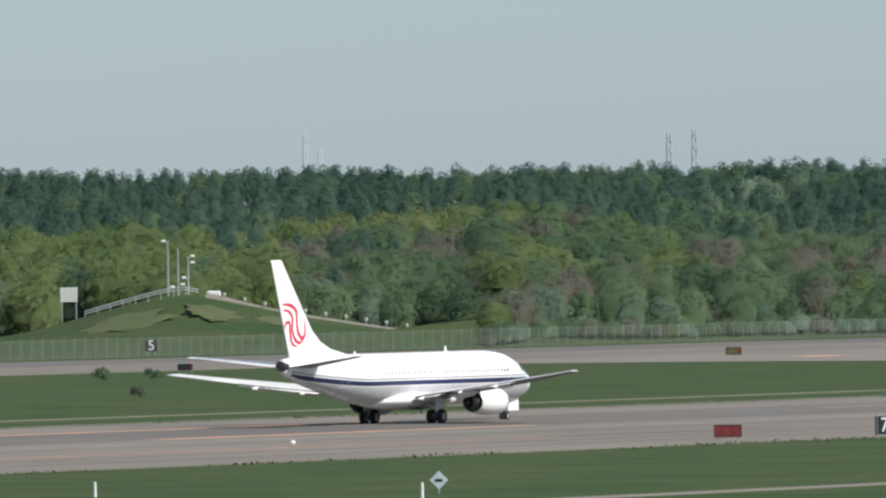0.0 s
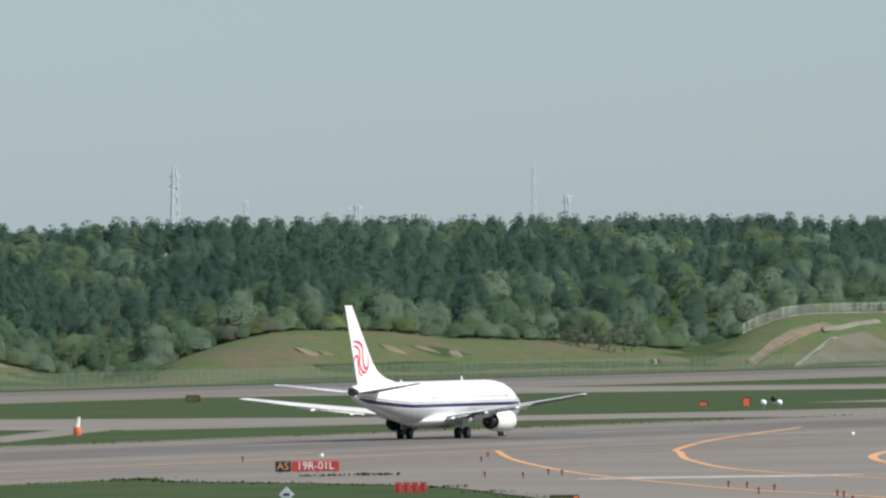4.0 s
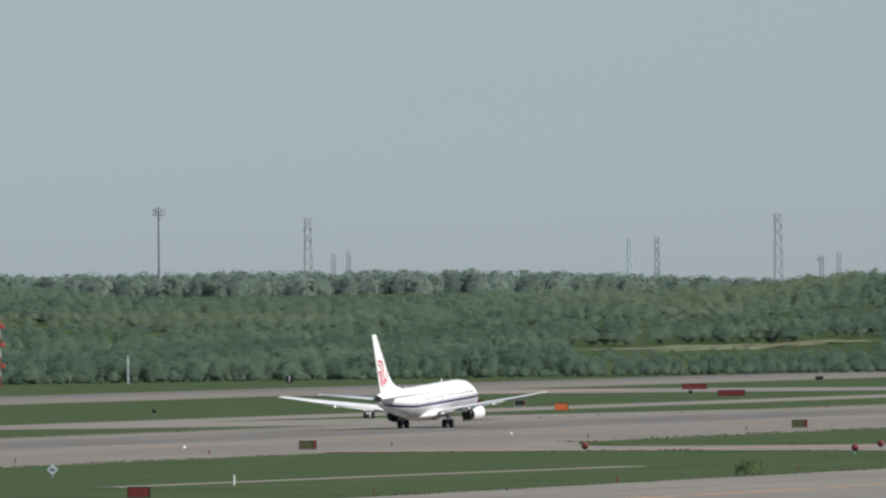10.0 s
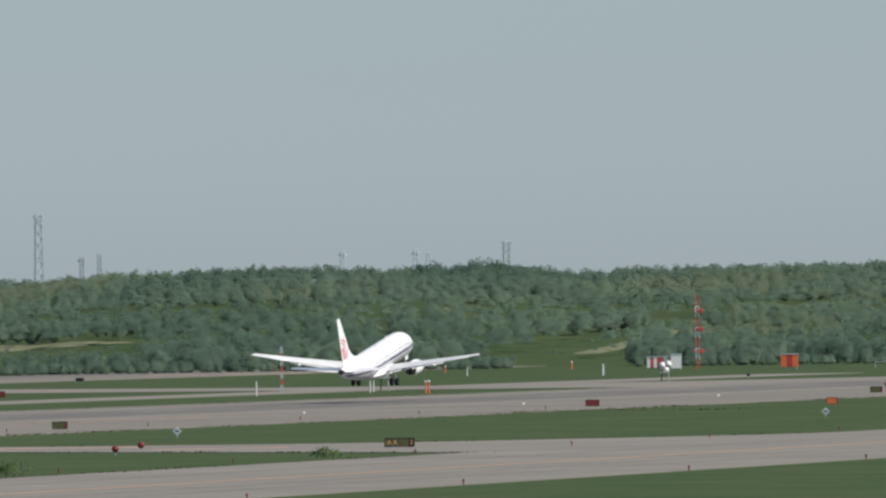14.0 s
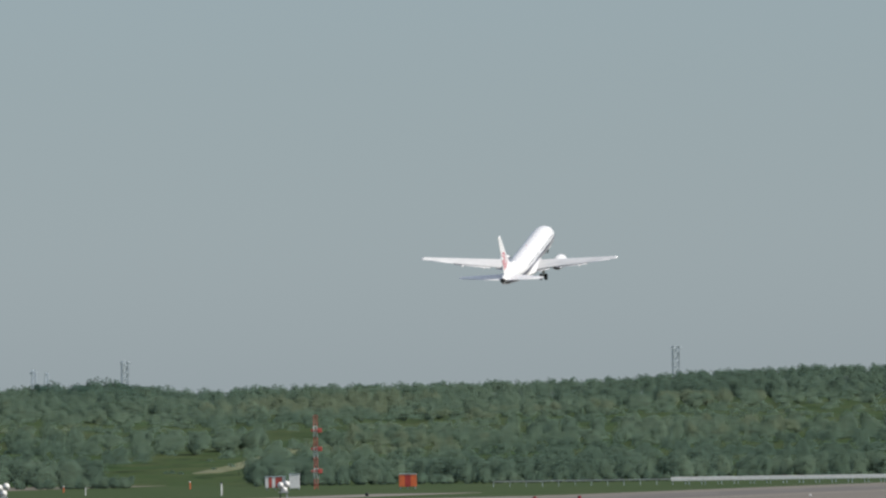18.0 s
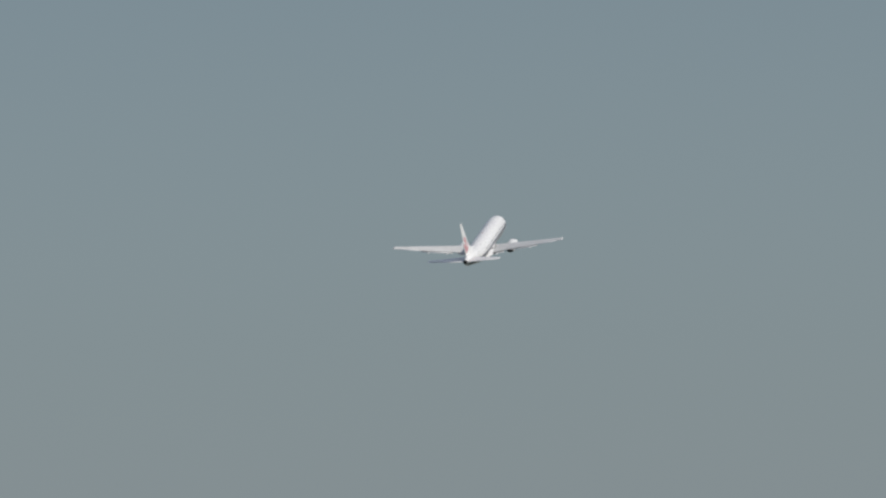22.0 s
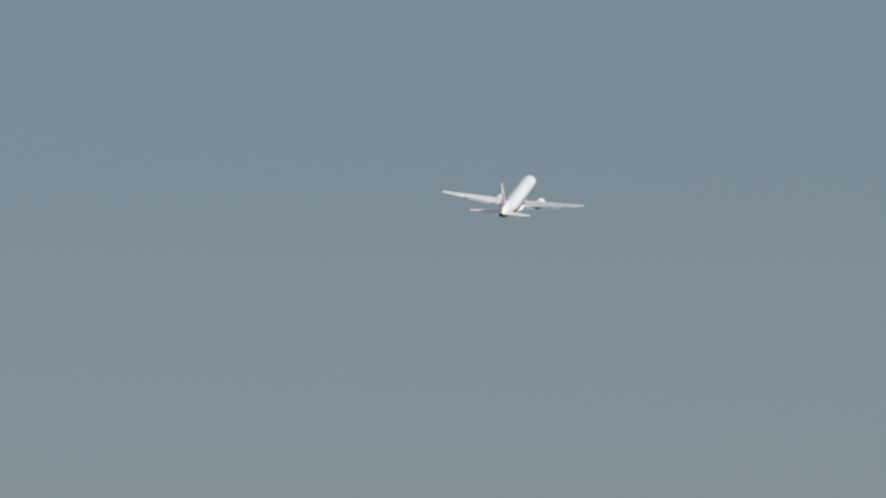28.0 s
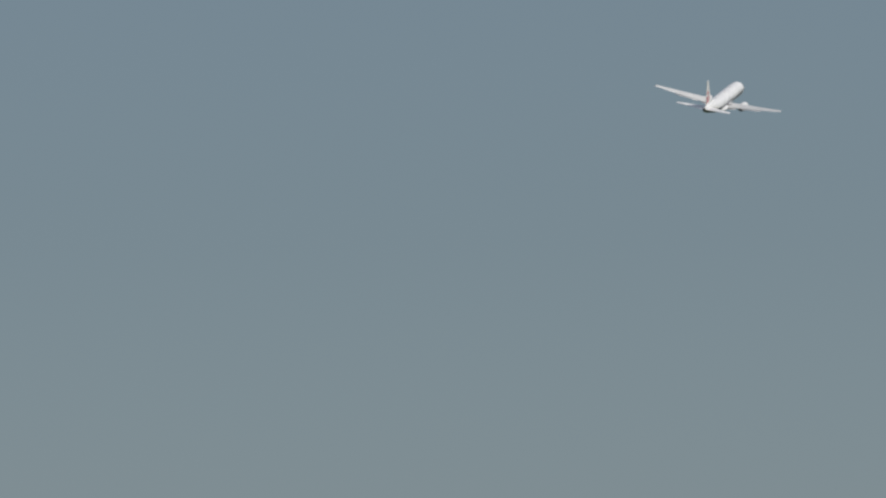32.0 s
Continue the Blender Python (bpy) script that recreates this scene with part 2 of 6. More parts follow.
M = {
    "grass": material("mown_grass", (0.035, 0.066, 0.021), 0.95, vary=0.36, scale=14, fine=30, second=(0.058, 0.078, 0.030), bump=0.08, spec=0.1),
    "turf": material("grass_tuft", (0.075, 0.105, 0.035), 0.95, vary=0.2, scale=2, fine=8, island=0.25, see=0.3, spec=0.1),
    "asphalt": material("runway_asphalt", (0.202, 0.182, 0.154), 0.88, vary=0.10, scale=45, fine=90, second=(0.172, 0.157, 0.135), bump=0.01, spec=0.2),
    "rubber": material("tyre_marked_asphalt", (0.122, 0.116, 0.106), 0.85, vary=0.15, scale=50, fine=60, second=(0.150, 0.140, 0.124), spec=0.2),
    "seam": material("tar_filled_seam", (0.185, 0.165, 0.14), 0.85, vary=0.15, scale=8, second=(0.15, 0.135, 0.115)),
    "concrete": material("taxiway_concrete", (0.215, 0.194, 0.164), 0.88, vary=0.10, scale=30, fine=80, second=(0.180, 0.167, 0.146), spec=0.2),
    "paint_yellow": material("worn_yellow_paint", (0.72, 0.36, 0.15), 0.7, vary=0.2, scale=3, second=(0.50, 0.29, 0.14)),
    "paint_white": material("worn_white_paint", (0.72, 0.70, 0.66), 0.7, vary=0.15, scale=5, second=(0.5, 0.49, 0.46)),
    "paint_faint": material("nearly_worn_off_paint", (0.30, 0.275, 0.24), 0.8, vary=0.2, scale=6, second=(0.22, 0.20, 0.175)),
    "paint_pale": material("faded_orange_paint", (0.66, 0.33, 0.20), 0.7, vary=0.2, scale=5, second=(0.42, 0.27, 0.18)),
    "bare": material("bare_earth", (0.20, 0.155, 0.108), 0.95, vary=0.3, scale=3, second=(0.125, 0.118, 0.070), bump=0.1),
    "dry_grass": material("pale_dry_grass", (0.15, 0.158, 0.088), 0.95, vary=0.25, scale=10, second=(0.12, 0.135, 0.06), bump=0.1),
    "bank_grass": material("rough_bank_grass", (0.074, 0.112, 0.042), 0.95, vary=0.35, scale=13, fine=26, second=(0.112, 0.104, 0.062), bump=0.15, spec=0.1),
    "stony": material("grey_brown_stones", (0.150, 0.140, 0.110), 0.95, vary=0.3, scale=6, fine=40, second=(0.105, 0.115, 0.075), bump=0.15, spec=0.1),
    "gravel": material("pale_gravel", (0.21, 0.20, 0.168), 0.95, vary=0.15, scale=4, second=(0.15, 0.152, 0.115), bump=0.05),
    "bark": material("bark", (0.12, 0.095, 0.07), 0.95, vary=0.25, scale=1.0, bump=0.03),
    "leaf_spring": material("spring_leaves", (0.132, 0.204, 0.074), 0.8, vary=0.12, scale=18, second=(0.168, 0.212, 0.094), island=0.14, see=0.45, spec=0.1, gaps=0.42, tint=0.15),
    "leaf_mid": material("oak_leaves", (0.096, 0.166, 0.096), 0.8, vary=0.12, scale=18, second=(0.132, 0.190, 0.104), island=0.14, see=0.45, spec=0.1, gaps=0.42, tint=0.15),
    "leaf_young": material("young_birch_leaves", (0.150, 0.232, 0.156), 0.8, vary=0.12, scale=18, second=(0.172, 0.236, 0.164), island=0.14, see=0.45, spec=0.1, gaps=0.42, tint=0.15),
    "leaf_dark": material("conifer_needles", (0.064, 0.126, 0.098), 0.85, vary=0.12, scale=18, second=(0.086, 0.144, 0.104), island=0.14, see=0.45, spec=0.1, gaps=0.42, tint=0.12),
    "leaf_grey": material("budding_twigs", (0.138, 0.158, 0.114), 0.85, vary=0.12, scale=18, second=(0.168, 0.166, 0.132), island=0.14, see=0.45, spec=0.1, gaps=0.42, tint=0.1),
    # field-end greens, lightened in the colour to stand in for haze
    "leaf_soft": material("hazed_green_leaves", (0.150, 0.228, 0.162), 0.85, vary=0.08, scale=30, second=(0.168, 0.238, 0.168), island=0.06, see=0.45, spec=0.1, gaps=0.42, tint=0.08),
    "leaf_shade": material("hazed_deep_green_leaves", (0.120, 0.190, 0.140), 0.85, vary=0.08, scale=30, second=(0.134, 0.200, 0.144), island=0.06, see=0.45, spec=0.1, gaps=0.42, tint=0.08),
    "leaf_olive": material("hazed_olive_leaves", (0.184, 0.244, 0.158), 0.85, vary=0.08, scale=30, second=(0.196, 0.248, 0.164), island=0.06, see=0.45, spec=0.1, gaps=0.42, tint=0.08),
    # grey green paled and blued: distance haze put into the colour
    "leaf_far": material("haze_tinted_leaves", (0.185, 0.255, 0.215), 0.85, vary=0.1, scale=40, second=(0.200, 0.258, 0.222), island=0.10, see=0.45, spec=0.1, gaps=0.42, tint=0.12),
    "white": material("white_aircraft_paint", (0.84, 0.84, 0.83), 0.28, vary=0.02, scale=3, fine=30, second=(0.80, 0.80, 0.80), spec=0.5),
    # underside grey darkened so the colour carries the shade below the wings
    "under": material("grey_underside_with_shade", (0.15, 0.155, 0.165), 0.45, vary=0.08, scale=2),
    "grey": material("grey_wing_paint", (0.72, 0.72, 0.705), 0.38, vary=0.08, scale=2, second=(0.64, 0.64, 0.63)),
    # light grey belly paint, lowered to put the hull's underside shade into it
    "belly": material("light_grey_belly_with_shade", (0.50, 0.51, 0.53), 0.33, vary=0.05, scale=2, second=(0.44, 0.45, 0.47)),
    "metal": material("bare_aluminium", (0.72, 0.72, 0.73), 0.25, metal=1.0, vary=0.05, scale=1),
    "dark_metal": material("burnt_exhaust_metal", (0.10, 0.095, 0.09), 0.45, metal=0.8, vary=0.2, scale=0.5),
    "blue": material("dark_blue_stripe_paint", (0.022, 0.030, 0.095), 0.35, vary=0.05, scale=2),
    "red": material("red_emblem_paint", (0.56, 0.03, 0.07), 0.35, vary=0.05, scale=2),
    "crimson": material("crimson_fin_paint", (0.20, 0.006, 0.012), 0.4, vary=0.05, scale=1.5),
    "rubber_tyre": material("tyre_rubber", (0.02, 0.02, 0.022), 0.75, vary=0.2, scale=0.3),
    "glass": material("dark_window_glass", (0.03, 0.035, 0.04), 0.1, vary=0.05, scale=1, spec=0.6),
    # cabin glass greyed in the colour for haze and glare
    "pane": material("hazed_cabin_window", (0.13, 0.14, 0.15), 0.2, vary=0.05, scale=1, spec=0.6),
    "steel": material("galvanised_steel", (0.42, 0.44, 0.45), 0.5, metal=0.3, vary=0.1, scale=1),
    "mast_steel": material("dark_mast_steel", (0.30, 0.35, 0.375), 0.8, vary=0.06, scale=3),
    # far_steel and haze_steel hold skyline haze in their colour; far_steel also paints plain parts
    "far_steel": material("part_hazed_grey_steel", (0.46, 0.525, 0.56), 0.8, vary=0.06, scale=3),
    "haze_steel": material("hazed_pale_steel", (0.56, 0.635, 0.685), 0.8, vary=0.04, scale=3),
    "sign_black": material("black_sign_panel", (0.018, 0.018, 0.02), 0.5, vary=0.2, scale=0.5),
    "sign_red": material("red_sign_panel", (0.46, 0.06, 0.05), 0.5, vary=0.12, scale=0.6),
    "sign_darkred": material("dull_red_cabinet", (0.20, 0.03, 0.028), 0.6, vary=0.2, scale=0.5),
    "sign_green": material("dull_olive_cabinet", (0.10, 0.11, 0.04), 0.6, vary=0.2, scale=0.5),
    "sign_white": material("white_sign_paint", (0.80, 0.80, 0.78), 0.5, vary=0.08, scale=0.5),
    "orange": material("aviation_orange_paint", (0.75, 0.16, 0.05), 0.55, vary=0.12, scale=1.0, second=(0.62, 0.15, 0.06)),
    "mast_red": material("mast_red_paint", (0.50, 0.10, 0.08), 0.55, vary=0.12, scale=1.0),
    "mesh": material("galvanised_fence_wire", (0.19, 0.22, 0.20), 0.7, vary=0.1, scale=3),
    "wall_white": material("white_render_wall", (0.74, 0.74, 0.72), 0.7, vary=0.08, scale=1.5),
}

# ---------------------------------------------------------------- small builders
def part(name, bm, mat, parent=None, label="", smooth=False):
    """Links a bmesh as one mesh object, under a thing or a part where one is given."""
    me = bpy.data.meshes.new(name)
    bm.to_mesh(me)
    bm.free()
    return part_of(name, me, mat, parent, label, smooth)


def part_of(name, me, mat, parent=None, label="", smooth=False):
    if not me.materials:
        me.materials.append(M[mat])
    if smooth:
        me.polygons.foreach_set("use_smooth", [True] * len(me.polygons))
    ob = new(name, me)
    ob.parent = parent
    if label:
        ob["label"] = label
    return ob


def thing(name, m, label, category, group=""):
    ob = new(name)
    ob.empty_display_size = 0.5
    ob.matrix_basis = m
    return tagged(ob, label, category, group)


def mesh_from(name, verts, faces):
    me = bpy.data.meshes.new(name)
    me.from_pydata([tuple(v) for v in verts], [], [tuple(f) for f in faces])
    me.update()
    return me


def box(bm, x0, x1, y0, y1, z0, z1, bevel=0.0):
    r = bmesh.ops.create_cube(bm, size=1.0)
    vs = r["verts"]
    for v in vs:
        v.co = Vector(((x0 + x1) / 2 + v.co.x * (x1 - x0), (y0 + y1) / 2 + v.co.y * (y1 - y0), (z0 + z1) / 2 + v.co.z * (z1 - z0)))
    if bevel:
        es = list({e for v in vs for e in v.link_edges})
        bmesh.ops.bevel(bm, geom=es, offset=bevel, segments=1, affect="EDGES")
    return bm


def bar(bm, a, b, r0, r1=None, sides=6):
    """A tapered round bar from a to b."""
    a, b = Vector(a), Vector(b)
    r1 = r0 if r1 is None else r1
    q = (b - a).to_track_quat("Z", "Y")
    ring = []
    for c, r in ((a, r0), (b, r1)):
        ring.append([bm.verts.new(c + q @ Vector((r * math.cos(2 * math.pi * i / sides), r * math.sin(2 * math.pi * i / sides), 0))) for i in range(sides)])
    for i in range(sides):
        j = (i + 1) % sides
        bm.faces.new((ring[0][i], ring[0][j], ring[1][j], ring[1][i]))
    bm.faces.new(ring[0][::-1])
    bm.faces.new(ring[1])
    return bm


def loft(rings, close_ends=True):
    """A skin over rings of points that all have the same count."""
    bm = bmesh.new()
    rows = [[bm.verts.new(p) for p in ring] for ring in rings]
    n = len(rows[0])
    for a, b in zip(rows, rows[1:]):
        for i in range(n):
            j = (i + 1) % n
            bm.faces.new((a[i], a[j], b[j], b[i]))
    if close_ends:
        bm.faces.new(rows[0][::-1])
        bm.faces.new(rows[-1])
    bmesh.ops.recalc_face_normals(bm, faces=bm.faces)
    return bm


def sheet(name, outline, z, mat, label="", category="", thick=0.0, kind="structure"):
    """A flat paved area with a real edge, from its outline in plan."""
    bm = bmesh.new()
    vs = [bm.verts.new((x, y, z)) for x, y in outline]
    f = bm.faces.new(vs)
    if f.normal.z < 0:
        f.normal_flip()
    r = bmesh.ops.extrude_face_region(bm, geom=[f])
    for v in r["geom"]:
        if isinstance(v, bmesh.types.BMVert):
            v.co.z -= 0.3 if not thick else thick
    bmesh.ops.triangulate(bm, faces=[f for f in bm.faces if len(f.verts) > 4])
    bmesh.ops.recalc_face_normals(bm, faces=bm.faces)
    ob = part(name, bm, mat)
    return tagged(ob, label, category, kind=kind)


def ribbon(points, width):
    """Outline of a strip of that width along a line in plan."""
    left, right = [], []
    for i, p in enumerate(points):
        a, b = Vector(points[max(i - 1, 0)]), Vector(points[min(i + 1, len(points) - 1)])
        d = (b - a).normalized()
        nrm = Vector((-d.y, d.x)) * width / 2
        left.append((p[0] + nrm.x, p[1] + nrm.y))
        right.append((p[0] - nrm.x, p[1] - nrm.y))
    return left + right[::-1]


def smooth_line(points, steps=6):
    """A rounded line through the points (Catmull-Rom)."""
    out = []
    pts = [Vector(p) for p in points]
    for i in range(len(pts) - 1):
        p0, p1, p2, p3 = pts[max(i - 1, 0)], pts[i], pts[i + 1], pts[min(i + 2, len(pts) - 1)]
        for s in range(steps):
            t = s / steps
            out.append(0.5 * ((2 * p1) + (p2 - p0) * t + (2 * p0 - 5 * p1 + 4 * p2 - p3) * t * t + (3 * p1 - p0 - 3 * p2 + p3) * t ** 3))
    out.append(pts[-1])
    return [tuple(v) for v in out]


def place(az, dist):
    """Plan position from a bearing in degrees and a distance from the deck."""
    a = radians(az)
    return dist * math.sin(a), dist * math.cos(a)

# ---------------------------------------------------------------- terrain
def ss(a, b, x):
    t = np.clip((np.asarray(x, float) - a) / (b - a), 0.0, 1.0)
    return t * t * (3 - 2 * t)


# crest of the grassy hill, and how high the woods reach at the end of the field (bearing, degrees above level)
HILL_AZ = [-30.2, -30.07, -29.85, -29.71, -29.58, -29.40, -29.33, -29.20, -29.08, -29.0, -28.82, -28.64, -28.44, -28.24, -28.1]
HILL_Z = [0.0, 0.7, 2.7, 4.0, 5.25, 6.8, 7.05, 6.15, 5.1, 4.45, 3.3, 2.35, 1.25, 0.25, 0.0]
SKY_AZ = [-19.7, -18.87, -18.43, -18.2, -17.76, -16.6, -16.0, -15.65, -15.4, -14.93, -14.48, -13.95, -13.6, -13.42, -13.1, -12.57, -12.12, -11.75, -11.55, -11.38, -10.85, -10.35, -9.0]
SKY_EL = [0.150, 0.156, 0.140, 0.108, 0.090, 0.098, 0.108, 0.115, 0.150, 0.170, 0.172, 0.160, 0.158, 0.140, 0.152, 0.147, 0.158, 0.168, 0.182, 0.193, 0.210, 0.218, 0.22]


# top of the left woods, and the grass crest of the earth banks in front of them (bearing, degrees above level)
WOOD_AZ = [-31.6, -30.0, -28.0, -26.8, -25.0, -22.4, -21.6, -21.0, -20.5, -20.06, -19.93, -19.75, -19.6, -19.5]
WOOD_EL = [0.305, 0.308, 0.300, 0.306, 0.298, 0.300, 0.290, 0.266, 0.237, 0.189, 0.169, 0.10, 0.0, -0.1]
BANK_AZ = [-25.5, -25.35, -25.21, -25.12, -25.03, -24.91, -24.71, -24.58, -24.47, -24.36, -24.27, -23.98, -23.91, -23.80, -23.68, -23.58, -23.47, -23.36, -23.13, -23.01,
           -22.79, -22.35, -22.2, -22.0, -21.85, -21.77, -21.67, -21.56, -21.44, -21.33, -20.88, -20.28, -19.66, -19.57, -19.5, -19.41, -19.32, -19.23, -19.0]
BANK_EL = [-0.40, -0.36, -0.312, -0.269, -0.250, -0.240, -0.243, -0.260, -0.285, -0.313, -0.337, -0.341, -0.297, -0.250, -0.210, -0.185, -0.163, -0.155, -0.160, -0.165,
           -0.193, -0.210, -0.225, -0.241, -0.255, -0.278, -0.230, -0.170, -0.128, -0.117, -0.112, -0.113, -0.118, -0.128, -0.155, -0.192, -0.226, -0.245, -0.30]


def fence_at(az):
    """Distance of the perimeter fence at a bearing."""
    return 868.0 / np.sin(np.radians(np.clip(-np.asarray(az, float), 8, 60)))


def wood_span(az):
    """Distances at which the left woods begin and end at a bearing."""
    f = fence_at(az)
    near = f + np.interp(az, [-28.6, -28.15, -27.9, -25.6, -25.25], [0.0, 0.0, 80.0, 60.0, 116.0])
    near = np.where(np.asarray(az) < -28.15, 2078.0, near)
    return near, f + np.interp(az, [-30.0, -27.0, -25.0, -20.5, -19.6], [880.0, 660.0, 430.0, 400.0, 250.0])


def terrain(x, y):
    """Height of the ground: a flat airfield, earth banks behind its fence, rising woods beyond."""
    x, y = np.asarray(x, float), np.asarray(y, float)
    r = np.hypot(x, y)
    az = np.degrees(np.arctan2(x, y))
    front = np.where(az < -5, 1.0, 0.0)
    left = ss(-19.45, -19.75, az)
    fence = fence_at(az)
    # banks behind the far runway, woods rising behind them
    bank = np.clip(13.72 + (fence + 108.0) * np.tan(np.radians(np.interp(az, BANK_AZ, BANK_EL, left=-1.0, right=-1.0))), 0.0, 30.0)
    near, far = wood_span(az)
    top = 13.72 + far * np.tan(np.radians(np.interp(az, WOOD_AZ, WOOD_EL))) - 8.4
    z = bank * ss(fence + 14, fence + 108, r) * (left + (1 - left) * (1 - ss(fence + 125, fence + 260, r)))
    z = z + left * np.maximum(top - bank, 0.0) * np.clip((r - near - 8.0) / (far - near - 8.0), 0.0, 1.0)
    # round grassy hill with the road on it
    crest = np.interp(az, HILL_AZ, HILL_Z, left=0.0, right=0.0)
    z = np.maximum(z, crest * ss(1862, 1968, r) * (1 - ss(1980, 2060, r)))
    # woods beyond the end of the field
    end = 13.72 + 3740.0 * np.tan(np.radians(np.interp(az, SKY_AZ, SKY_EL))) - 7.6
    z = z + (1 - left) * (end * ss(3190, 3720, r) + (20.5 - end) * ss(3800, 4350, r)) * front
    z = z + left * front * 6.0 * ss(3600, 4350, r)
    return z


def axis(spans):
    out = []
    for a, b, step in spans:
        out += list(np.arange(a, b, step))
    return np.array(out + [spans[-1][1]])


gx = axis([(-9000, -2600, 400), (-2600, -1320, 40), (-1320, -820, 10), (-820, -520, 30), (-520, 0, 65), (0, 9000, 600)])
gy = axis([(-6000, 1200, 300), (1200, 1560, 30), (1560, 2560, 10), (2560, 4600, 30), (4600, 11000, 400)])
GX, GY = np.meshgrid(gx, gy)
GZ = terrain(GX, GY)
GZ = np.where((GX > -860) & (GY < 3200), 0.0, GZ)
nxg, nyg = len(gx), len(gy)
gverts = np.stack([GX.ravel(), GY.ravel(), GZ.ravel()], 1)
ii, jj = np.meshgrid(np.arange(nxg - 1), np.arange(nyg - 1))
k0 = (jj * nxg + ii).ravel()
gfaces = np.stack([k0, k0 + 1, k0 + 1 + nxg, k0 + nxg], 1)
ground = part_of("ground", mesh_from("ground", gverts.tolist(), gfaces.tolist()), "grass", smooth=True)
tagged(ground, "flat mown airfield grass with earth banks and low hills", "ground", kind="structure")

# ---------------------------------------------------------------- paved areas (x = -distance west of the deck)
NEAR_A, NEAR_B = -437.0, -543.0
sheet("runway", [(NEAR_A, -900), (NEAR_A, 3150), (NEAR_B, 3150), (NEAR_B, -900)], 0.06, "asphalt", "worn grey asphalt runway with dark tyre marks", "runway")
sheet("taxiway", [(-267, -900), (-267, 3150), (-325, 3150), (-325, -900)], 0.06, "concrete", "pale grey concrete taxiway beside the runway", "taxiway")
sheet("far_runway", [(-768, -900), (-768, 3600), (-851, 3600), (-851, -900)], 0.06, "asphalt", "second grey asphalt runway near the fence", "runway")
west = smooth_line([(-437, 985), (-427, 965), (-411, 950), (-392, 930), (-370, 891), (-349, 850), (-325, 790)])
east = smooth_line([(-325, 915), (-340, 942), (-363, 983), (-385, 1030), (-394, 1064), (-408, 1105), (-425, 1154), (-437, 1215)])
sheet("taxiway_link", west + east, 0.065, "concrete", "pale paved taxiway link with yellow curved lines", "taxiway")
west2 = smooth_line([(-437, 1400), (-425, 1396), (-400, 1384), (-360, 1350), (-325, 1318)])
east2 = smooth_line([(-325, 1480), (-333, 1455), (-360, 1424), (-397, 1424), (-420, 1440), (-437, 1490)])
sheet("taxiway_link", west2 + east2, 0.065, "concrete", "pale paved link between runway and taxiway", "taxiway")

# ---------------------------------------------------------------- trees
rng = np.random.default_rng(7)


def unit(n):
    v = rng.normal(size=(n, 3))
    return v / np.linalg.norm(v, axis=1, keepdims=True)


SOFT = {}


def cards(centres, normals, size, soft=None):
    """Leaf clumps as four-cornered cards."""
    n = len(centres)
    side = np.cross(normals, unit(n))
    side /= np.linalg.norm(side, axis=1, keepdims=True) + 1e-9
    up = np.cross(normals, side)
    s = (size * rng.uniform(0.6, 1.25, n))[:, None]
    a = rng.uniform(0.55, 1.0, n)[:, None]
    q = np.stack([centres - side * s - up * s * a, centres + side * s * 0.8 - up * s * a * 0.9, centres + side * s + up * s * a, centres - side * s * 0.7 + up * s * a * 0.8], 1)
    SOFT[id(q)] = (q, np.repeat(normals[:, None, :], 4, 1) if soft is None else np.repeat(soft[:, None, :], 4, 1))
    return q


def crown_round(height, width, n, size, lumps=9, base=0.28):
    """A broad crown of many lumps, largest in the middle."""
    cs, rs = [], []
    for i in range(lumps):
        a, q = rng.uniform(0, 2 * math.pi), rng.uniform(0, 1) ** 0.5
        h = base + 0.08 + (0.84 - base) * rng.uniform(0, 1) ** 0.8
        reach = width * 0.5 * q * math.sqrt(max(0.12, 1.0 - ((h - 0.45) / 0.55) ** 2))
        cs.append((reach * math.cos(a) * 0.8, reach * math.sin(a) * 0.8, h * height))
        rs.append(width * rng.uniform(0.15, 0.29))
    cs, rs = np.array(cs), np.array(rs)
    pick = rng.choice(lumps, n, p=rs ** 2 / (rs ** 2).sum())
    d = unit(n)
    d[:, 2] = np.where(d[:, 2] < -0.35, -d[:, 2] * 0.6, d[:, 2])
    pos = cs[pick] + d * (rs[pick] * rng.uniform(0.7, 1.08, n))[:, None]
    nrm = d + unit(n) * 0.5
    nrm /= np.linalg.norm(nrm, axis=1, keepdims=True)
    whole = pos - np.array([0, 0, height * 0.35])
    whole /= np.linalg.norm(whole, axis=1, keepdims=True) + 1e-9
    out = d * 0.5 + whole * 0.5 + unit(n) * 0.08 + np.array([0, 0, 0.3])
    out /= np.linalg.norm(out, axis=1, keepdims=True)
    return cards(pos, nrm, size, out)


def trunk_mesh(height, radius, limbs):
    bm = bmesh.new()
    top = (rng.uniform(-0.3, 0.3), rng.uniform(-0.3, 0.3), height * 0.72)
    mid = (top[0] * 0.3, top[1] * 0.3, height * 0.35)
    bar(bm, (0, 0, -0.6), mid, radius * 1.25, radius * 0.8, 7)
    bar(bm, mid, top, radius * 0.8, radius * 0.25, 6)
    for i in range(limbs):
        a, h = rng.uniform(0, 2 * math.pi), rng.uniform(0.28, 0.6) * height
        q = height * rng.uniform(0.16, 0.3)
        bar(bm, (top[0] * h / height, top[1] * h / height, h), (q * math.cos(a), q * math.sin(a), h + q * 0.8), radius * 0.4, radius * 0.12, 5)
    me = bpy.data.meshes.new("trunk")
    bm.to_mesh(me)
    bm.free()
    me.materials.append(M["bark"])
    return me


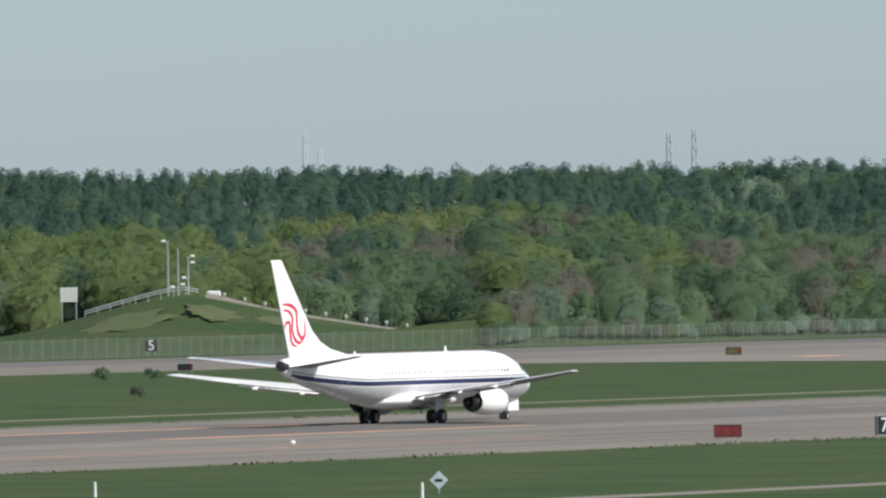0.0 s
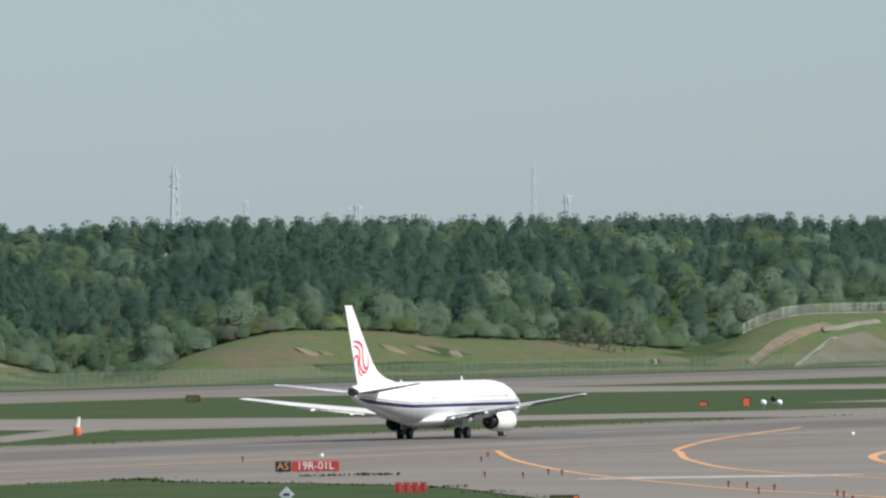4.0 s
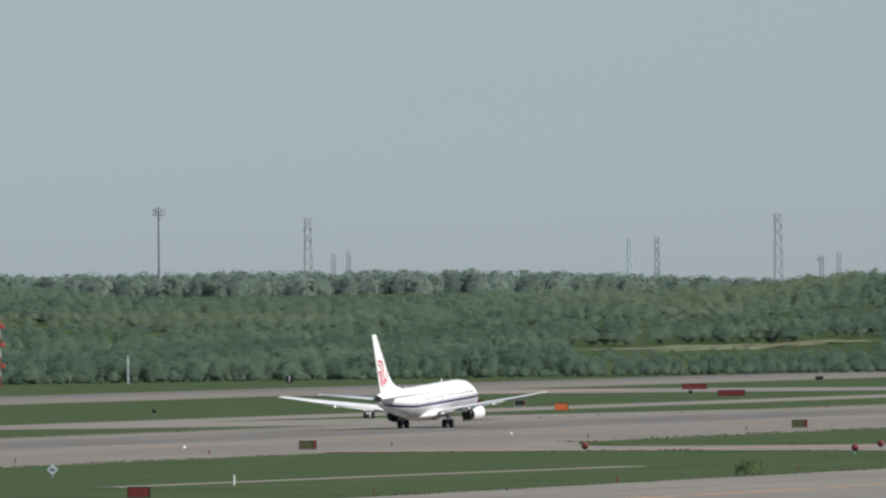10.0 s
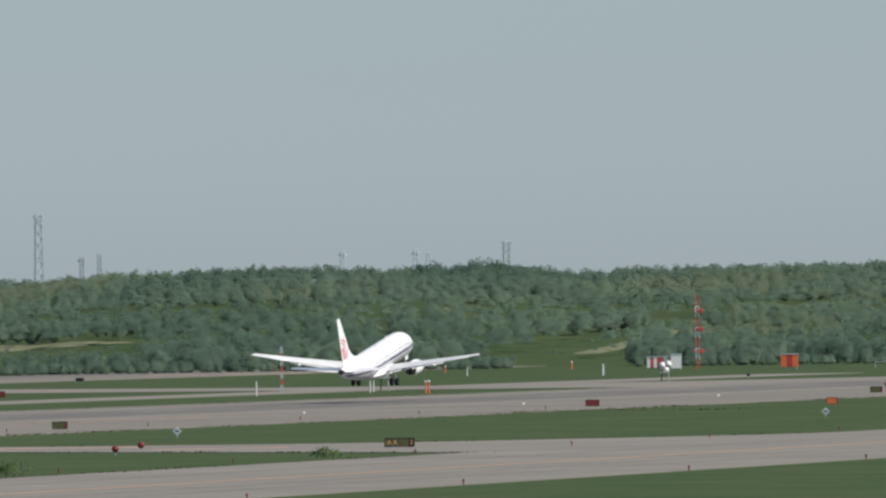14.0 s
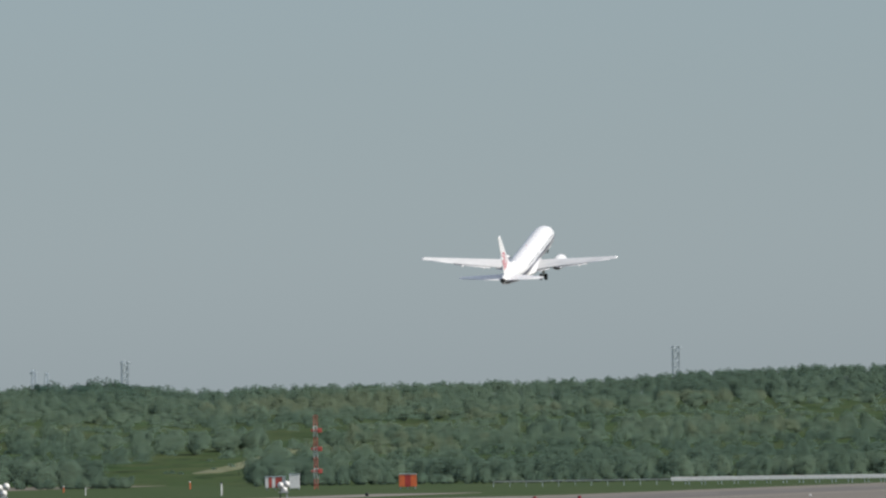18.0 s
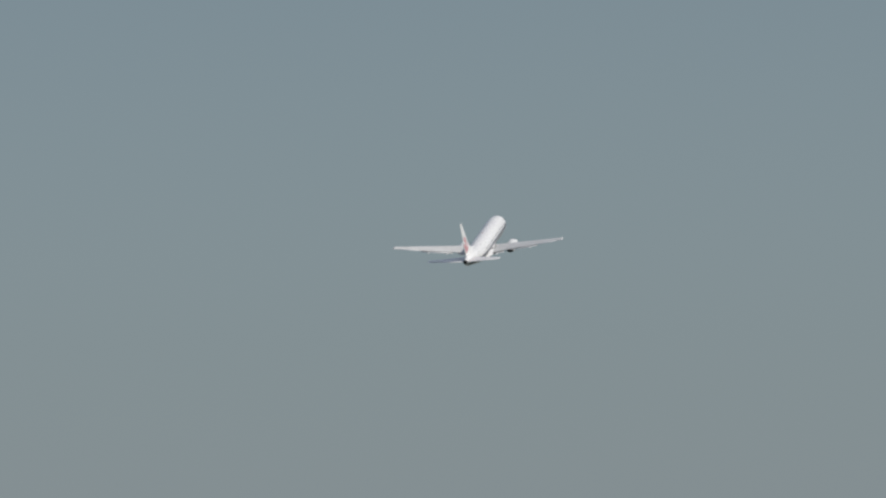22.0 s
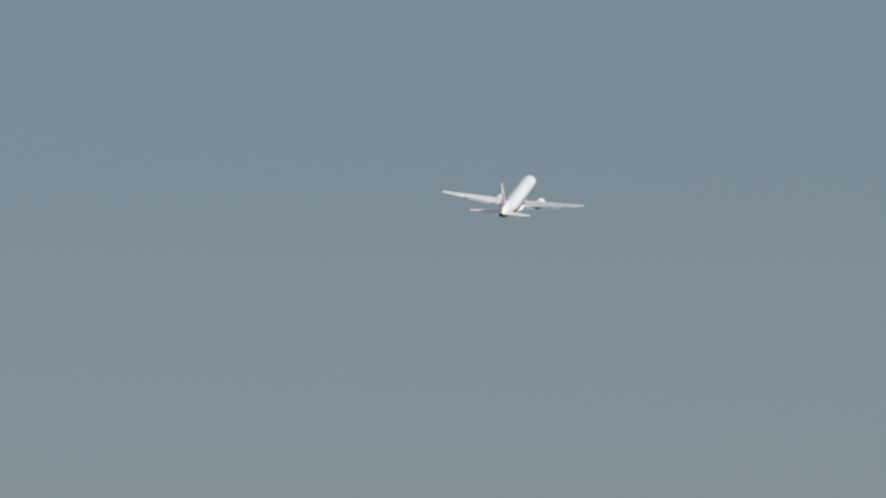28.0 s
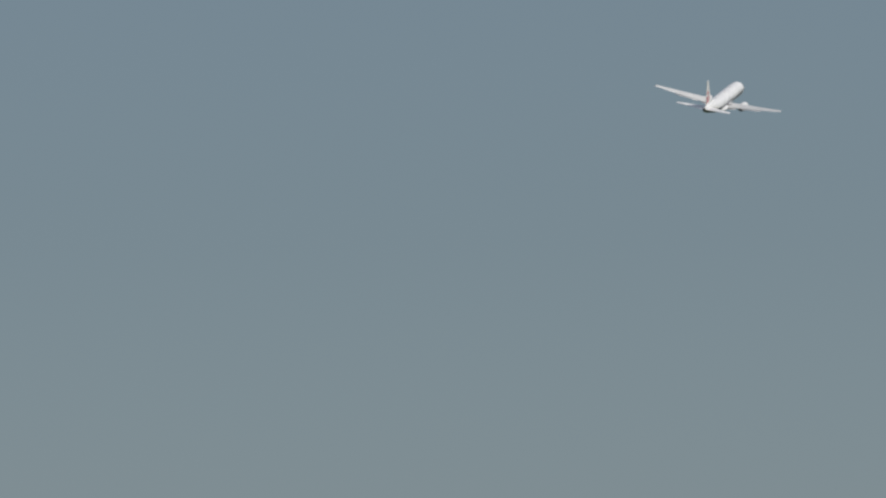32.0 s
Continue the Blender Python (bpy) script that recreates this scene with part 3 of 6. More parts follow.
def card_mesh(name, quads, mat, soft=None):
    me = bpy.data.meshes.new(name)
    n = len(quads)
    me.vertices.add(n * 4)
    me.vertices.foreach_set("co", quads.reshape(-1).astype(np.float32))
    me.loops.add(n * 4)
    me.loops.foreach_set("vertex_index", np.arange(n * 4, dtype=np.int32))
    me.polygons.add(n)
    me.polygons.foreach_set("loop_start", np.arange(0, n * 4, 4, dtype=np.int32))
    me.polygons.foreach_set("loop_total", np.full(n, 4, dtype=np.int32))
    for k in (mat if isinstance(mat, list) else [mat]):
        me.materials.append(M[k])
    me.update(calc_edges=True)
    if soft is None and id(quads) in SOFT:
        soft = SOFT[id(quads)][1]
    if soft is not None:
        me.polygons.foreach_set("use_smooth", np.ones(n, dtype=bool))
        me.normals_split_custom_set_from_vertices(soft.reshape(-1, 3).astype(np.float32).tolist())
    return me


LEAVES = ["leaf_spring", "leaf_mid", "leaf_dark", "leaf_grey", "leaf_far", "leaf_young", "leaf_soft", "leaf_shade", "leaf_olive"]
TREE_LABEL = {0: "spring green broadleaf tree at the edge of the woods", 1: "mid green broadleaf tree at the edge of the woods", 2: "dark green conifer at the edge of the woods", 3: "greyish budding tree at the edge of the woods", 5: "young pale green tree at the edge of the woods"}


def crown_form(conifer, n, size, detail, lift=1.3):
    """One crown of unit height and width: a rounded core and leaf clumps on many swelling boughs. Gives points, soft normals and triangles."""
    if conifer:
        cs, rh, rv = [], [], []
        for h in np.arange(0.10, 0.99, 0.085):
            wide = 0.50 * (1.03 - h) ** 0.45
            for k in range(max(1, int(round(wide * 15)))):
                a = rng.uniform(0, 2 * math.pi)
                q = max(wide - 0.10, 0.0) * rng.uniform(0.75, 1.12)
                cs.append((q * math.cos(a), q * math.sin(a), h + rng.uniform(-0.03, 0.03) - q * 0.10))
                rh.append(rng.uniform(0.09, 0.15))
                rv.append(rng.uniform(0.06, 0.10))
    else:
        d = unit(26)
        cs = d * np.array([0.36, 0.36, 0.38]) * rng.uniform(0.75, 1.05, (26, 1)) + np.array([0, 0, 0.48])
        rh = rng.uniform(0.11, 0.20, 26)
        rv = rh * rng.uniform(0.75, 1.0, 26)
    cs, rh, rv = np.array(cs), np.array(rh), np.array(rv)
    bm = bmesh.new()
    bmesh.ops.create_icosphere(bm, subdivisions=detail, radius=1.0)
    off = Vector(rng.uniform(-50, 50, 3))
    for v in bm.verts:
        d = v.co.normalized()
        q = 1.0 + 0.22 * noise.noise(d * 2.2 + off)
        if conifer:
            h = 0.02 + 0.92 * (d.z + 1) / 2
            ring = math.hypot(d.x, d.y) + 1e-6
            w = 0.36 * (1.0 - h) ** 0.45 * min(1.0, ring * 1.6) * q
            v.co = Vector((d.x / ring * w, d.y / ring * w, h))
        else:
            v.co = Vector((d.x * 0.36 * q, d.y * 0.36 * q, 0.46 + d.z * 0.40 * q))
    bm.normal_update()
    co = np.array([v.co[:] for v in bm.verts])
    nn = np.array([v.normal[:] for v in bm.verts])
    tri = np.array([[v.index for v in f.verts] for f in bm.faces])
    bm.free()
    pick = rng.choice(len(cs), n, p=rh ** 2 / (rh ** 2).sum())
    d = unit(n)
    d[:, 2] = np.where(d[:, 2] < -0.45, -d[:, 2], d[:, 2])
    pos = cs[pick] + d * np.stack([rh[pick], rh[pick], rv[pick]], 1) * rng.uniform(0.8, 1.08, (n, 1))
    whole = pos - np.array([0, 0, 0.30])
    whole /= np.linalg.norm(whole, axis=1, keepdims=True) + 1e-9
    lie = d * 0.7 + whole * 0.5 + unit(n) * 0.45
    lie /= np.linalg.norm(lie, axis=1, keepdims=True)
    up_ = np.array([0, 0, lift])
    soft = d * 0.55 + whole * 0.55 + up_ + unit(n) * 0.22
    soft /= np.linalg.norm(soft, axis=1, keepdims=True)
    side = np.cross(lie, unit(n))
    side /= np.linalg.norm(side, axis=1, keepdims=True) + 1e-9
    up = np.cross(lie, side)
    leaf = []
    s = size * rng.uniform(0.6, 1.3, (n, 1))
    for k in range(3):
        a = 2 * math.pi * k / 3 + rng.uniform(-0.45, 0.45, (n, 1))
        leaf.append(pos + (side * np.cos(a) + up * np.sin(a)) * s)
    leaf = np.stack(leaf, 1).reshape(-1, 3)
    nn = nn + up_
    nn /= np.linalg.norm(nn, axis=1, keepdims=True)
    return np.concatenate([co, leaf]), np.concatenate([nn, np.repeat(soft, 3, 0)]), np.concatenate([tri, len(co) + np.arange(n * 3).reshape(-1, 3)])


def upper_part(form, low):
    """The crown without the skirt that its neighbours hide."""
    verts, normals, tri = form
    tri = tri[verts[tri][:, :, 2].mean(1) > low]
    used, back = np.unique(tri, return_inverse=True)
    return verts[used], normals[used], back.reshape(-1, 3)


def leafy_mesh(name, verts, normals, tris, mats, slot, tint):
    """A mesh of leaf triangles with its own soft normals."""
    me = bpy.data.meshes.new(name)
    nt = len(tris)
    me.vertices.add(len(verts))
    me.vertices.foreach_set("co", verts.reshape(-1).astype(np.float32))
    me.loops.add(nt * 3)
    me.loops.foreach_set("vertex_index", tris.reshape(-1).astype(np.int32))
    me.polygons.add(nt)
    me.polygons.foreach_set("loop_start", (np.arange(nt) * 3).astype(np.int32))
    me.polygons.foreach_set("loop_total", np.full(nt, 3, dtype=np.int32))
    for k in mats:
        me.materials.append(M[k])
    me.update(calc_edges=True)
    me.polygons.foreach_set("use_smooth", np.ones(nt, dtype=bool))
    me.polygons.foreach_set("material_index", slot.astype(np.int32))
    me.normals_split_custom_set_from_vertices(normals.astype(np.float32).tolist())
    me.attributes.new("tint", "FLOAT", "FACE").data.foreach_set("value", tint.astype(np.float32))
    return me


def forest(name, label, az, r, kinds, heights, fine, clumps, detail=2, wide=0.8, cap=8.0, single=None, tints=None, hidden=None, low=0.40, sink=0.3, cones=True, lift=1.3):
    """A wood as one mesh: kinds are indices of LEAVES, fine the clumps' half size in metres; single marks edge trees."""
    round_t = [crown_form(False, clumps, fine / 6.5, detail, lift) for _ in range(12)]
    cone_t = [crown_form(True, clumps, fine / 6.5, detail, lift) for _ in range(10)]
    round_c, cone_c = [upper_part(q, low) for q in round_t], [upper_part(q, low) for q in cone_t]
    edge_t = {}
    x, y = r * np.sin(np.radians(az)), r * np.cos(np.radians(az))
    cap = np.broadcast_to(cap, az.shape)
    z = terrain(x, y)
    vs, ns, ts, slots, tones = [], [], [], [], []
    count = 0
    for i in range(len(az)):
        pine = cones and kinds[i] == 2
        which = int(rng.integers(0, 10 if pine else 12))
        out_of_sight = hidden is not None and hidden[i]
        v, nv, tri = (cone_c if pine else round_c)[which] if out_of_sight else (cone_t if pine else round_t)[which]
        a = rng.uniform(0, 2 * math.pi)
        c, s = math.cos(a), math.sin(a)
        h = heights[i]
        w = min(h * (0.66 if pine else wide), cap[i]) * rng.uniform(0.85, 1.25)
        t = rng.uniform(0, 1) if tints is None else tints[i]
        if single is not None and single[i]:
            key = (int(kinds[i]), which % 4)
            if key not in edge_t:
                edge_t[key] = (leafy_mesh("crown", v, nv, tri, [LEAVES[kinds[i]]], np.zeros(len(tri)), np.full(len(tri), t)), trunk_mesh(6.0, 0.22, 4))
            tree = thing("tree", pose(x[i], y[i], z[i] - 0.2, 0, 0, math.degrees(a)), TREE_LABEL[int(kinds[i])], "tree", "trees at the edge of the woods")
            crown = part_of("crown", edge_t[key][0], LEAVES[kinds[i]], tree)
            crown.matrix_basis = Matrix.Translation((0, 0, 0.2)) @ Matrix.Diagonal((w, w, h, 1))
            stem = part_of("trunk", edge_t[key][1], "bark", tree)
            stem.matrix_basis = Matrix.Diagonal((1, 1, h / 6.0, 1))
            continue
        q, m = np.empty_like(v), np.empty_like(nv)
        q[:, 0] = (v[:, 0] * c - v[:, 1] * s) * w + x[i]
        q[:, 1] = (v[:, 0] * s + v[:, 1] * c) * w + y[i]
        q[:, 2] = v[:, 2] * h + z[i] - sink
        m[:, 0] = nv[:, 0] * c - nv[:, 1] * s
        m[:, 1] = nv[:, 0] * s + nv[:, 1] * c
        m[:, 2] = nv[:, 2]
        vs.append(q)
        ns.append(m)
        ts.append(tri + count)
        slots.append(np.full(len(tri), kinds[i]))
        tones.append(np.full(len(tri), t))
        count += len(v)
    if vs:
        ob = new(name, leafy_mesh(name, np.concatenate(vs), np.concatenate(ns), np.concatenate(ts), LEAVES, np.concatenate(slots), np.concatenate(tones)))
        tagged(ob, label, "forest", kind="stuff")


def scatter(az0, az1, r0, r1, across, deep):
    """Uneven rows of tree positions in a sector, as bearings and distances."""
    azs, rs = [], []
    r = r0
    while r < r1:
        step = math.degrees(across / r)
        a = np.arange(az0 + rng.uniform(0, step), az1, step)
        azs.append(a + rng.uniform(-0.6, 0.6, len(a)) * step)
        rs.append(r + rng.uniform(-0.7, 0.7, len(a)) * deep)
        r += deep
    a, q = np.concatenate(azs), np.concatenate(rs)
    stay = rng.uniform(0, 1, len(a)) > 0.1
    return a[stay], q[stay]


def patches(x, y, scale):
    """Slow noise in 0 to 1 for stands of one kind."""
    return np.array([noise.noise(Vector((a / scale, b / scale, 3.7))) for a, b in zip(x, y)]) * 0.5 + 0.5


# woods on the slope behind the fence and on the banks
def left_woods(name, label, az0, az1, across, deep, conifers):
    az, f = [], []
    steps = int(660 / deep) if conifers < 0.4 else int(310 / deep)
    for k in range(steps):
        step = math.degrees(across / 2300.0)
        a = np.arange(az0 + rng.uniform(0, step), az1, step)
        az.append(a + rng.uniform(-0.5, 0.5, len(a)) * step)
        f.append((k + 0.5 + rng.uniform(-0.5, 0.5, len(a))) / steps)
    for k in range(3):
        a = np.arange(az0 + rng.uniform(0, 0.05), az1, math.degrees(2.6 / 2500.0))
        az.append(a + rng.uniform(-0.02, 0.02, len(a)))
        f.append(rng.uniform(0.94, 1.0, len(a)))
    az, f = np.concatenate(az), np.concatenate(f)
    near, far = wood_span(az)
    r = near + 4.0 + f * (far - near - 4.0)
    px, py = r * np.sin(np.radians(az)), r * np.cos(np.radians(az))
    z = terrain(px, py)
    u, v = patches(px, py * 0.5, 30.0), rng.uniform(0, 1, len(az))
    u2 = patches(px + 900, py * 0.4, 16.0)
    hts = rng.uniform(7.0, 9.4, len(az)) * (0.85 + 0.3 * patches(px + 500, py, 22.0))
    big = (az < -28.95) & (f < 0.34)
    hts = np.where(big, hts * 1.30, hts)
    hts = np.where((f < 0.10) & (az > -28.2), hts * rng.uniform(0.55, 1.0, len(az)), hts)
    sky_z = 13.72 + r * np.tan(np.radians(np.interp(az, WOOD_AZ, WOOD_EL) + rng.normal(0.0, 0.005, len(az)))) - z
    hts = np.maximum(np.where(f > 0.85, np.minimum(hts, sky_z), np.minimum(hts, sky_z + 0.5)), 2.2)
    el = np.degrees(np.arctan2(z + hts - 13.72, r))
    # conifers stand above a wavering line, broadleaf trees below it, with stands of the other kind in both
    line = np.interp(az, [-31.6, -30.0, -29.3, -29.05, -28.9, -28.5, -28.05, -27.82, -27.5, -26.8, -25.6, -25.0, -22.0, -20.6, -20.0], [0.13, 0.126, 0.12, 0.08, 0.133, 0.16, 0.18, 0.185, 0.12, 0.06, 0.0, -0.12, -0.17, 0.0, 0.2])
    above = el + 0.05 * (u2 - 0.5) > line
    kinds = np.where(above, np.where((v < 0.10) & (u > 0.5), 1, 2), np.where(u > 0.60, 0, np.where(u < 0.34, 2, np.where((u2 < 0.42) & (v < 0.8), 3, 1))))
    kinds = np.where(~above & (el > line - 0.05) & (az < -27.8) & (v < 0.8), 0, kinds)
    kinds = np.where((az < -28.95) & ~above & (v < 0.85), 0, kinds)
    kinds = np.where((az > -27.5) & above & (u > 0.62), np.where(v < 0.5, 1, 5), kinds)
    kinds = np.where((az > -27.9) & (kinds == 0) & (v < 0.7), 1, kinds)
    kinds = np.where((f < 0.10) & (kinds == 2), np.where(v < 0.5, 1, 5), kinds)
    kinds = np.where((f > 0.93) & (az < -20.5), np.where(v < 0.85, 2, 1), kinds)
    tints = np.clip(patches(px, py + 900, 20.0) * 1.5 - 0.25 + rng.normal(0, 0.16, len(az)), 0, 1)
    forest(name, label, az, r, kinds, hts, 0.30, 900, hidden=f > 0.14, tints=tints, single=(f < 0.075) & (v < 0.5) & (az > -28.2), cap=8.5)


def undergrowth(name, label, az0, az1):
    """Low shrubs that close the foot of the woods."""
    az, r = scatter(az0, az1, 2000.0, 2024.0, 1.9, 8.0)
    near, _ = wood_span(az)
    r = near + (r - 2004.0)
    v = rng.uniform(0, 1, len(az))
    kinds = np.where(v < 0.5, 1, np.where(v < 0.78, 5, np.where(v < 0.9, 0, 3)))
    forest(name, label, az, r, kinds, rng.uniform(1.8, 3.9, len(az)), 0.30, 210, detail=1, wide=1.5, cap=5.5)


undergrowth("undergrowth", "dense green shrubs along the foot of the woods", -28.2, -19.55)
left_woods("hillside_woods", "mixed broadleaf and conifer woods on a low slope", -31.6, -25.3, 4.3, 26.0, 0.3)
left_woods("bank_woods", "tall dark green woods standing on grassy banks", -25.3, -19.52, 4.0, 17.0, 0.7)

# woods beyond the end of the field: low in front, higher behind, with a clearing and a track
az, r = scatter(-19.75, -9.2, 3195, 3735, 3.5, 22)
az2, r2 = scatter(-19.75, -9.2, 3735, 3790, 2.4, 16)
az, r = np.concatenate([az, az2]), np.concatenate([r, r2])
px, py = r * np.sin(np.radians(az)), r * np.cos(np.radians(az))
v = rng.uniform(0, 1, len(az))
u = patches(px, py, 55.0)
stand = patches(px + 300, py * 0.35, 60.0) + 0.10 * (v - 0.5)
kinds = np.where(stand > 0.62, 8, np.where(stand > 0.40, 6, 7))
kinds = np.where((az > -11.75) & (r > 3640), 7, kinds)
kinds = np.where((az > -16.45) & (az < -15.2) & (r > 3460) & (r < 3530), 7, kinds)
reach = np.interp(az, SKY_AZ, SKY_EL) + np.interp(az, [-19.7, -13.3, -13.0, -12.2, -11.9, -9.0], [0.007, 0.008, 0.015, 0.015, 0.008, 0.008])
el = -0.135 + (reach + 0.135) * (r - 3195) / 560.0
el = np.minimum(el, reach) + 0.004 * rng.normal(0, 1, len(az)) + np.where(r > 3650, 0.02, 0.05) * (patches(px + 500, py, 34.0) - 0.5)
open_az = (az > -16.35) & (az < -15.15)
el = np.where(open_az & (r < 3378), np.minimum(el, -0.165 + 0.012 * rng.normal(0, 1, len(az))), el)
track = -13.38 + 0.38 * (r - 3330) / 130.0
el = np.where((az > track - 0.10) & (az < track + 0.16) & (r < 3470), np.minimum(el, -0.19), el)
hts = np.clip(13.72 + r * np.tan(np.radians(el)) - terrain(px, py), 2.2, 10.5)
tints = np.clip(patches(px, py + 900, 40.0) * 1.4 - 0.2 + rng.normal(0, 0.14, len(az)), 0, 1)
keep = ~(open_az & (r > 3392) & (r < 3440) & (u < 0.58))
keep &= ~((np.abs(az - track) < 0.055) & (r > 3300) & (r < 3470))
keep &= ~((az > -13.66) & (az < -13.2) & (r < 3290))
az, r, kinds, hts, tints = az[keep], r[keep], kinds[keep], hts[keep], tints[keep]
sa, sr = scatter(-19.7, -8.0, 3176, 3200, 2.6, 9)
low_shrub = ~((sa > -13.68) & (sa < -13.18))
sa, sr = sa[low_shrub], sr[low_shrub]
az, r, kinds, hts, tints = (np.concatenate(q) for q in ((az, sa), (r, sr), (kinds, np.where(rng.uniform(0, 1, len(sa)) < 0.5, 6, 7)), (hts, rng.uniform(1.6, 3.4, len(sa))), (tints, rng.uniform(0, 1, len(sa)))))
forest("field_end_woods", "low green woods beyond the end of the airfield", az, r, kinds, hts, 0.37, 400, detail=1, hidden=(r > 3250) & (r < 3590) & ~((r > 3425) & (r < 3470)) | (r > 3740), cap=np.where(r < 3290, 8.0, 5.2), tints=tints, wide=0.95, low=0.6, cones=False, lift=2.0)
clump = [(a, 3745.0 + 6 * k, h) for k, (a, h) in enumerate([(-14.02, 9.0), (-13.97, 9.6), (-13.87, 9.4), (-13.81, 10.4), (-13.75, 10.2), (-13.70, 10.0), (-13.62, 9.0), (-13.58, 8.8), (-13.22, 8.2), (-13.16, 8.5), (-12.78, 8.6), (-12.72, 8.8)])]
az, r, hts = (np.array(q) for q in zip(*clump))
forest("skyline_copse", "dark round trees standing up on the skyline", az, r, np.full(len(az), 2), hts, 0.3, 700, wide=1.1, cones=False, single=np.ones(len(az), bool))

# far woods on the skyline, in the leaf colour paled to hold haze
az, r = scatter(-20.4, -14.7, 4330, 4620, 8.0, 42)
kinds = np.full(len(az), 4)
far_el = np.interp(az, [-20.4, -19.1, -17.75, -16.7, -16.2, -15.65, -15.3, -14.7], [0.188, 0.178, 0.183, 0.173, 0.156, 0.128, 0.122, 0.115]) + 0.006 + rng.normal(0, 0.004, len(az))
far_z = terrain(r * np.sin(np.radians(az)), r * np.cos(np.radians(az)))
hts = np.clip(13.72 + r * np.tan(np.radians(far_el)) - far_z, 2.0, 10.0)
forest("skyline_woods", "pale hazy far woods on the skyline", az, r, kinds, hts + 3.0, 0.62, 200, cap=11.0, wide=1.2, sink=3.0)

# ---------------------------------------------------------------- airliner
def ring(y, zc, hw, hh, n=28):
    return [(hw * math.sin(2 * math.pi * i / n), y, zc + hh * math.cos(2 * math.pi * i / n)) for i in range(n)]


BODY = [(19.66, 2.92, 0.06, 0.06), (19.5, 2.9, 0.36, 0.38), (19.0, 2.87, 0.72, 0.76), (18.2, 2.9, 1.06, 1.1), (17.2, 2.99, 1.36, 1.42), (16.2, 3.12, 1.56, 1.68),
        (15.0, 3.25, 1.73, 1.88), (13.5, 3.33, 1.83, 1.97), (12.0, 3.35, 1.88, 2.0), (6.0, 3.35, 1.88, 2.0), (0.0, 3.35, 1.88, 2.0), (-4.5, 3.35, 1.88, 2.0),
        (-7.0, 3.45, 1.83, 1.9), (-9.5, 3.64, 1.68, 1.71), (-12.0, 3.88, 1.41, 1.46), (-14.5, 4.12, 1.06, 1.20), (-16.5, 4.29, 0.74, 0.97), (-18.0, 4.45, 0.46, 0.70), (-18.6, 4.56, 0.30, 0.50)]


def hull(y):
    """Centre height, half width and half height of the fuselage at y."""
    ys = [b[0] for b in BODY][::-1]
    return [float(np.interp(y, ys, [b[k] for b in BODY][::-1])) for k in (1, 2, 3)]


def skin(y, z, side, off=0.012):
    """Point on the fuselage at station y and height z."""
    zc, hw, hh = hull(y)
    q = max(-1.0, min(1.0, (z - zc) / hh))
    return Vector((side * (hw * math.sqrt(max(1 - q * q, 0.0)) + off), y, z))


def skin_patch(y0, y1, z0, z1, side, off=0.012, ny=2, nz=2, rise=0.0):
    """A thin panel lying on the fuselage; with rise it sweeps up towards the tail."""
    bm = bmesh.new()

    def up(y):
        return rise * max(0.0, (-8.0 - y) / 9.0) ** 1.5

    g = [[bm.verts.new(skin(y0 + (y1 - y0) * i / ny, z0 + (z1 - z0) * j / nz + up(y0 + (y1 - y0) * i / ny), side, off)) for j in range(nz + 1)] for i in range(ny + 1)]
    for i in range(ny):
        ya = y0 + (y1 - y0) * i / ny
        yb = y0 + (y1 - y0) * (i + 1) / ny
        low = max(hull(q)[0] - 0.985 * hull(q)[2] for q in (ya, yb))
        for j in range(nz):
            if z0 + (z1 - z0) * j / nz + up(max(ya, yb)) < low:
                continue
            bm.faces.new((g[i][j], g[i + 1][j], g[i + 1][j + 1], g[i][j + 1]))
    bmesh.ops.recalc_face_normals(bm, faces=bm.faces)
    for f in bm.faces:
        if f.normal.x * side < 0:
            f.normal_flip()
    return bm


def foil(le, te, x, z, thick, n=9, upright=False):
    """A wing section between its leading and trailing edge."""
    pts = []
    c = le - te
    for i in range(2 * n):
        t = i / n if i <= n else 2 - i / n
        s = 1 if i <= n else -1
        y = le - c * (t * t * (3 - 2 * t) * 0.6 + t * 0.4)
        u = (le - y) / c
        h = thick * c * 5.0 * (0.2969 * math.sqrt(u) - 0.126 * u - 0.3516 * u * u + 0.2843 * u ** 3 - 0.1036 * u ** 4) * (1.15 if s > 0 else 0.75)
        pts.append((x + s * h, y, z) if upright else (x, y, z + s * h))
    return pts


def tilted(points, y0, z0, deg):
    """A section swung trailing edge down about a hinge line."""
    c, s_ = math.cos(radians(deg)), math.sin(radians(deg))
    return [(x, y0 + (y - y0) * c - (z - z0) * s_, z0 + (z - z0) * c + (y - y0) * s_) for x, y, z in points]


def revolve(profile, centre, n=24, squash=0.0, axis_y=True):
    """A body of revolution about a fore-and-aft axis: profile of (y, radius)."""
    rings = []
    for y, r in profile:
        rr = []
        for i in range(n):
            a = 2 * math.pi * i / n
            zz = r * math.cos(a)
            if zz < 0:
                zz *= 1 - squash
            rr.append((centre[0] + r * math.sin(a), centre[1] + y, centre[2] + zz))
        rings.append(rr)
    return loft(rings)


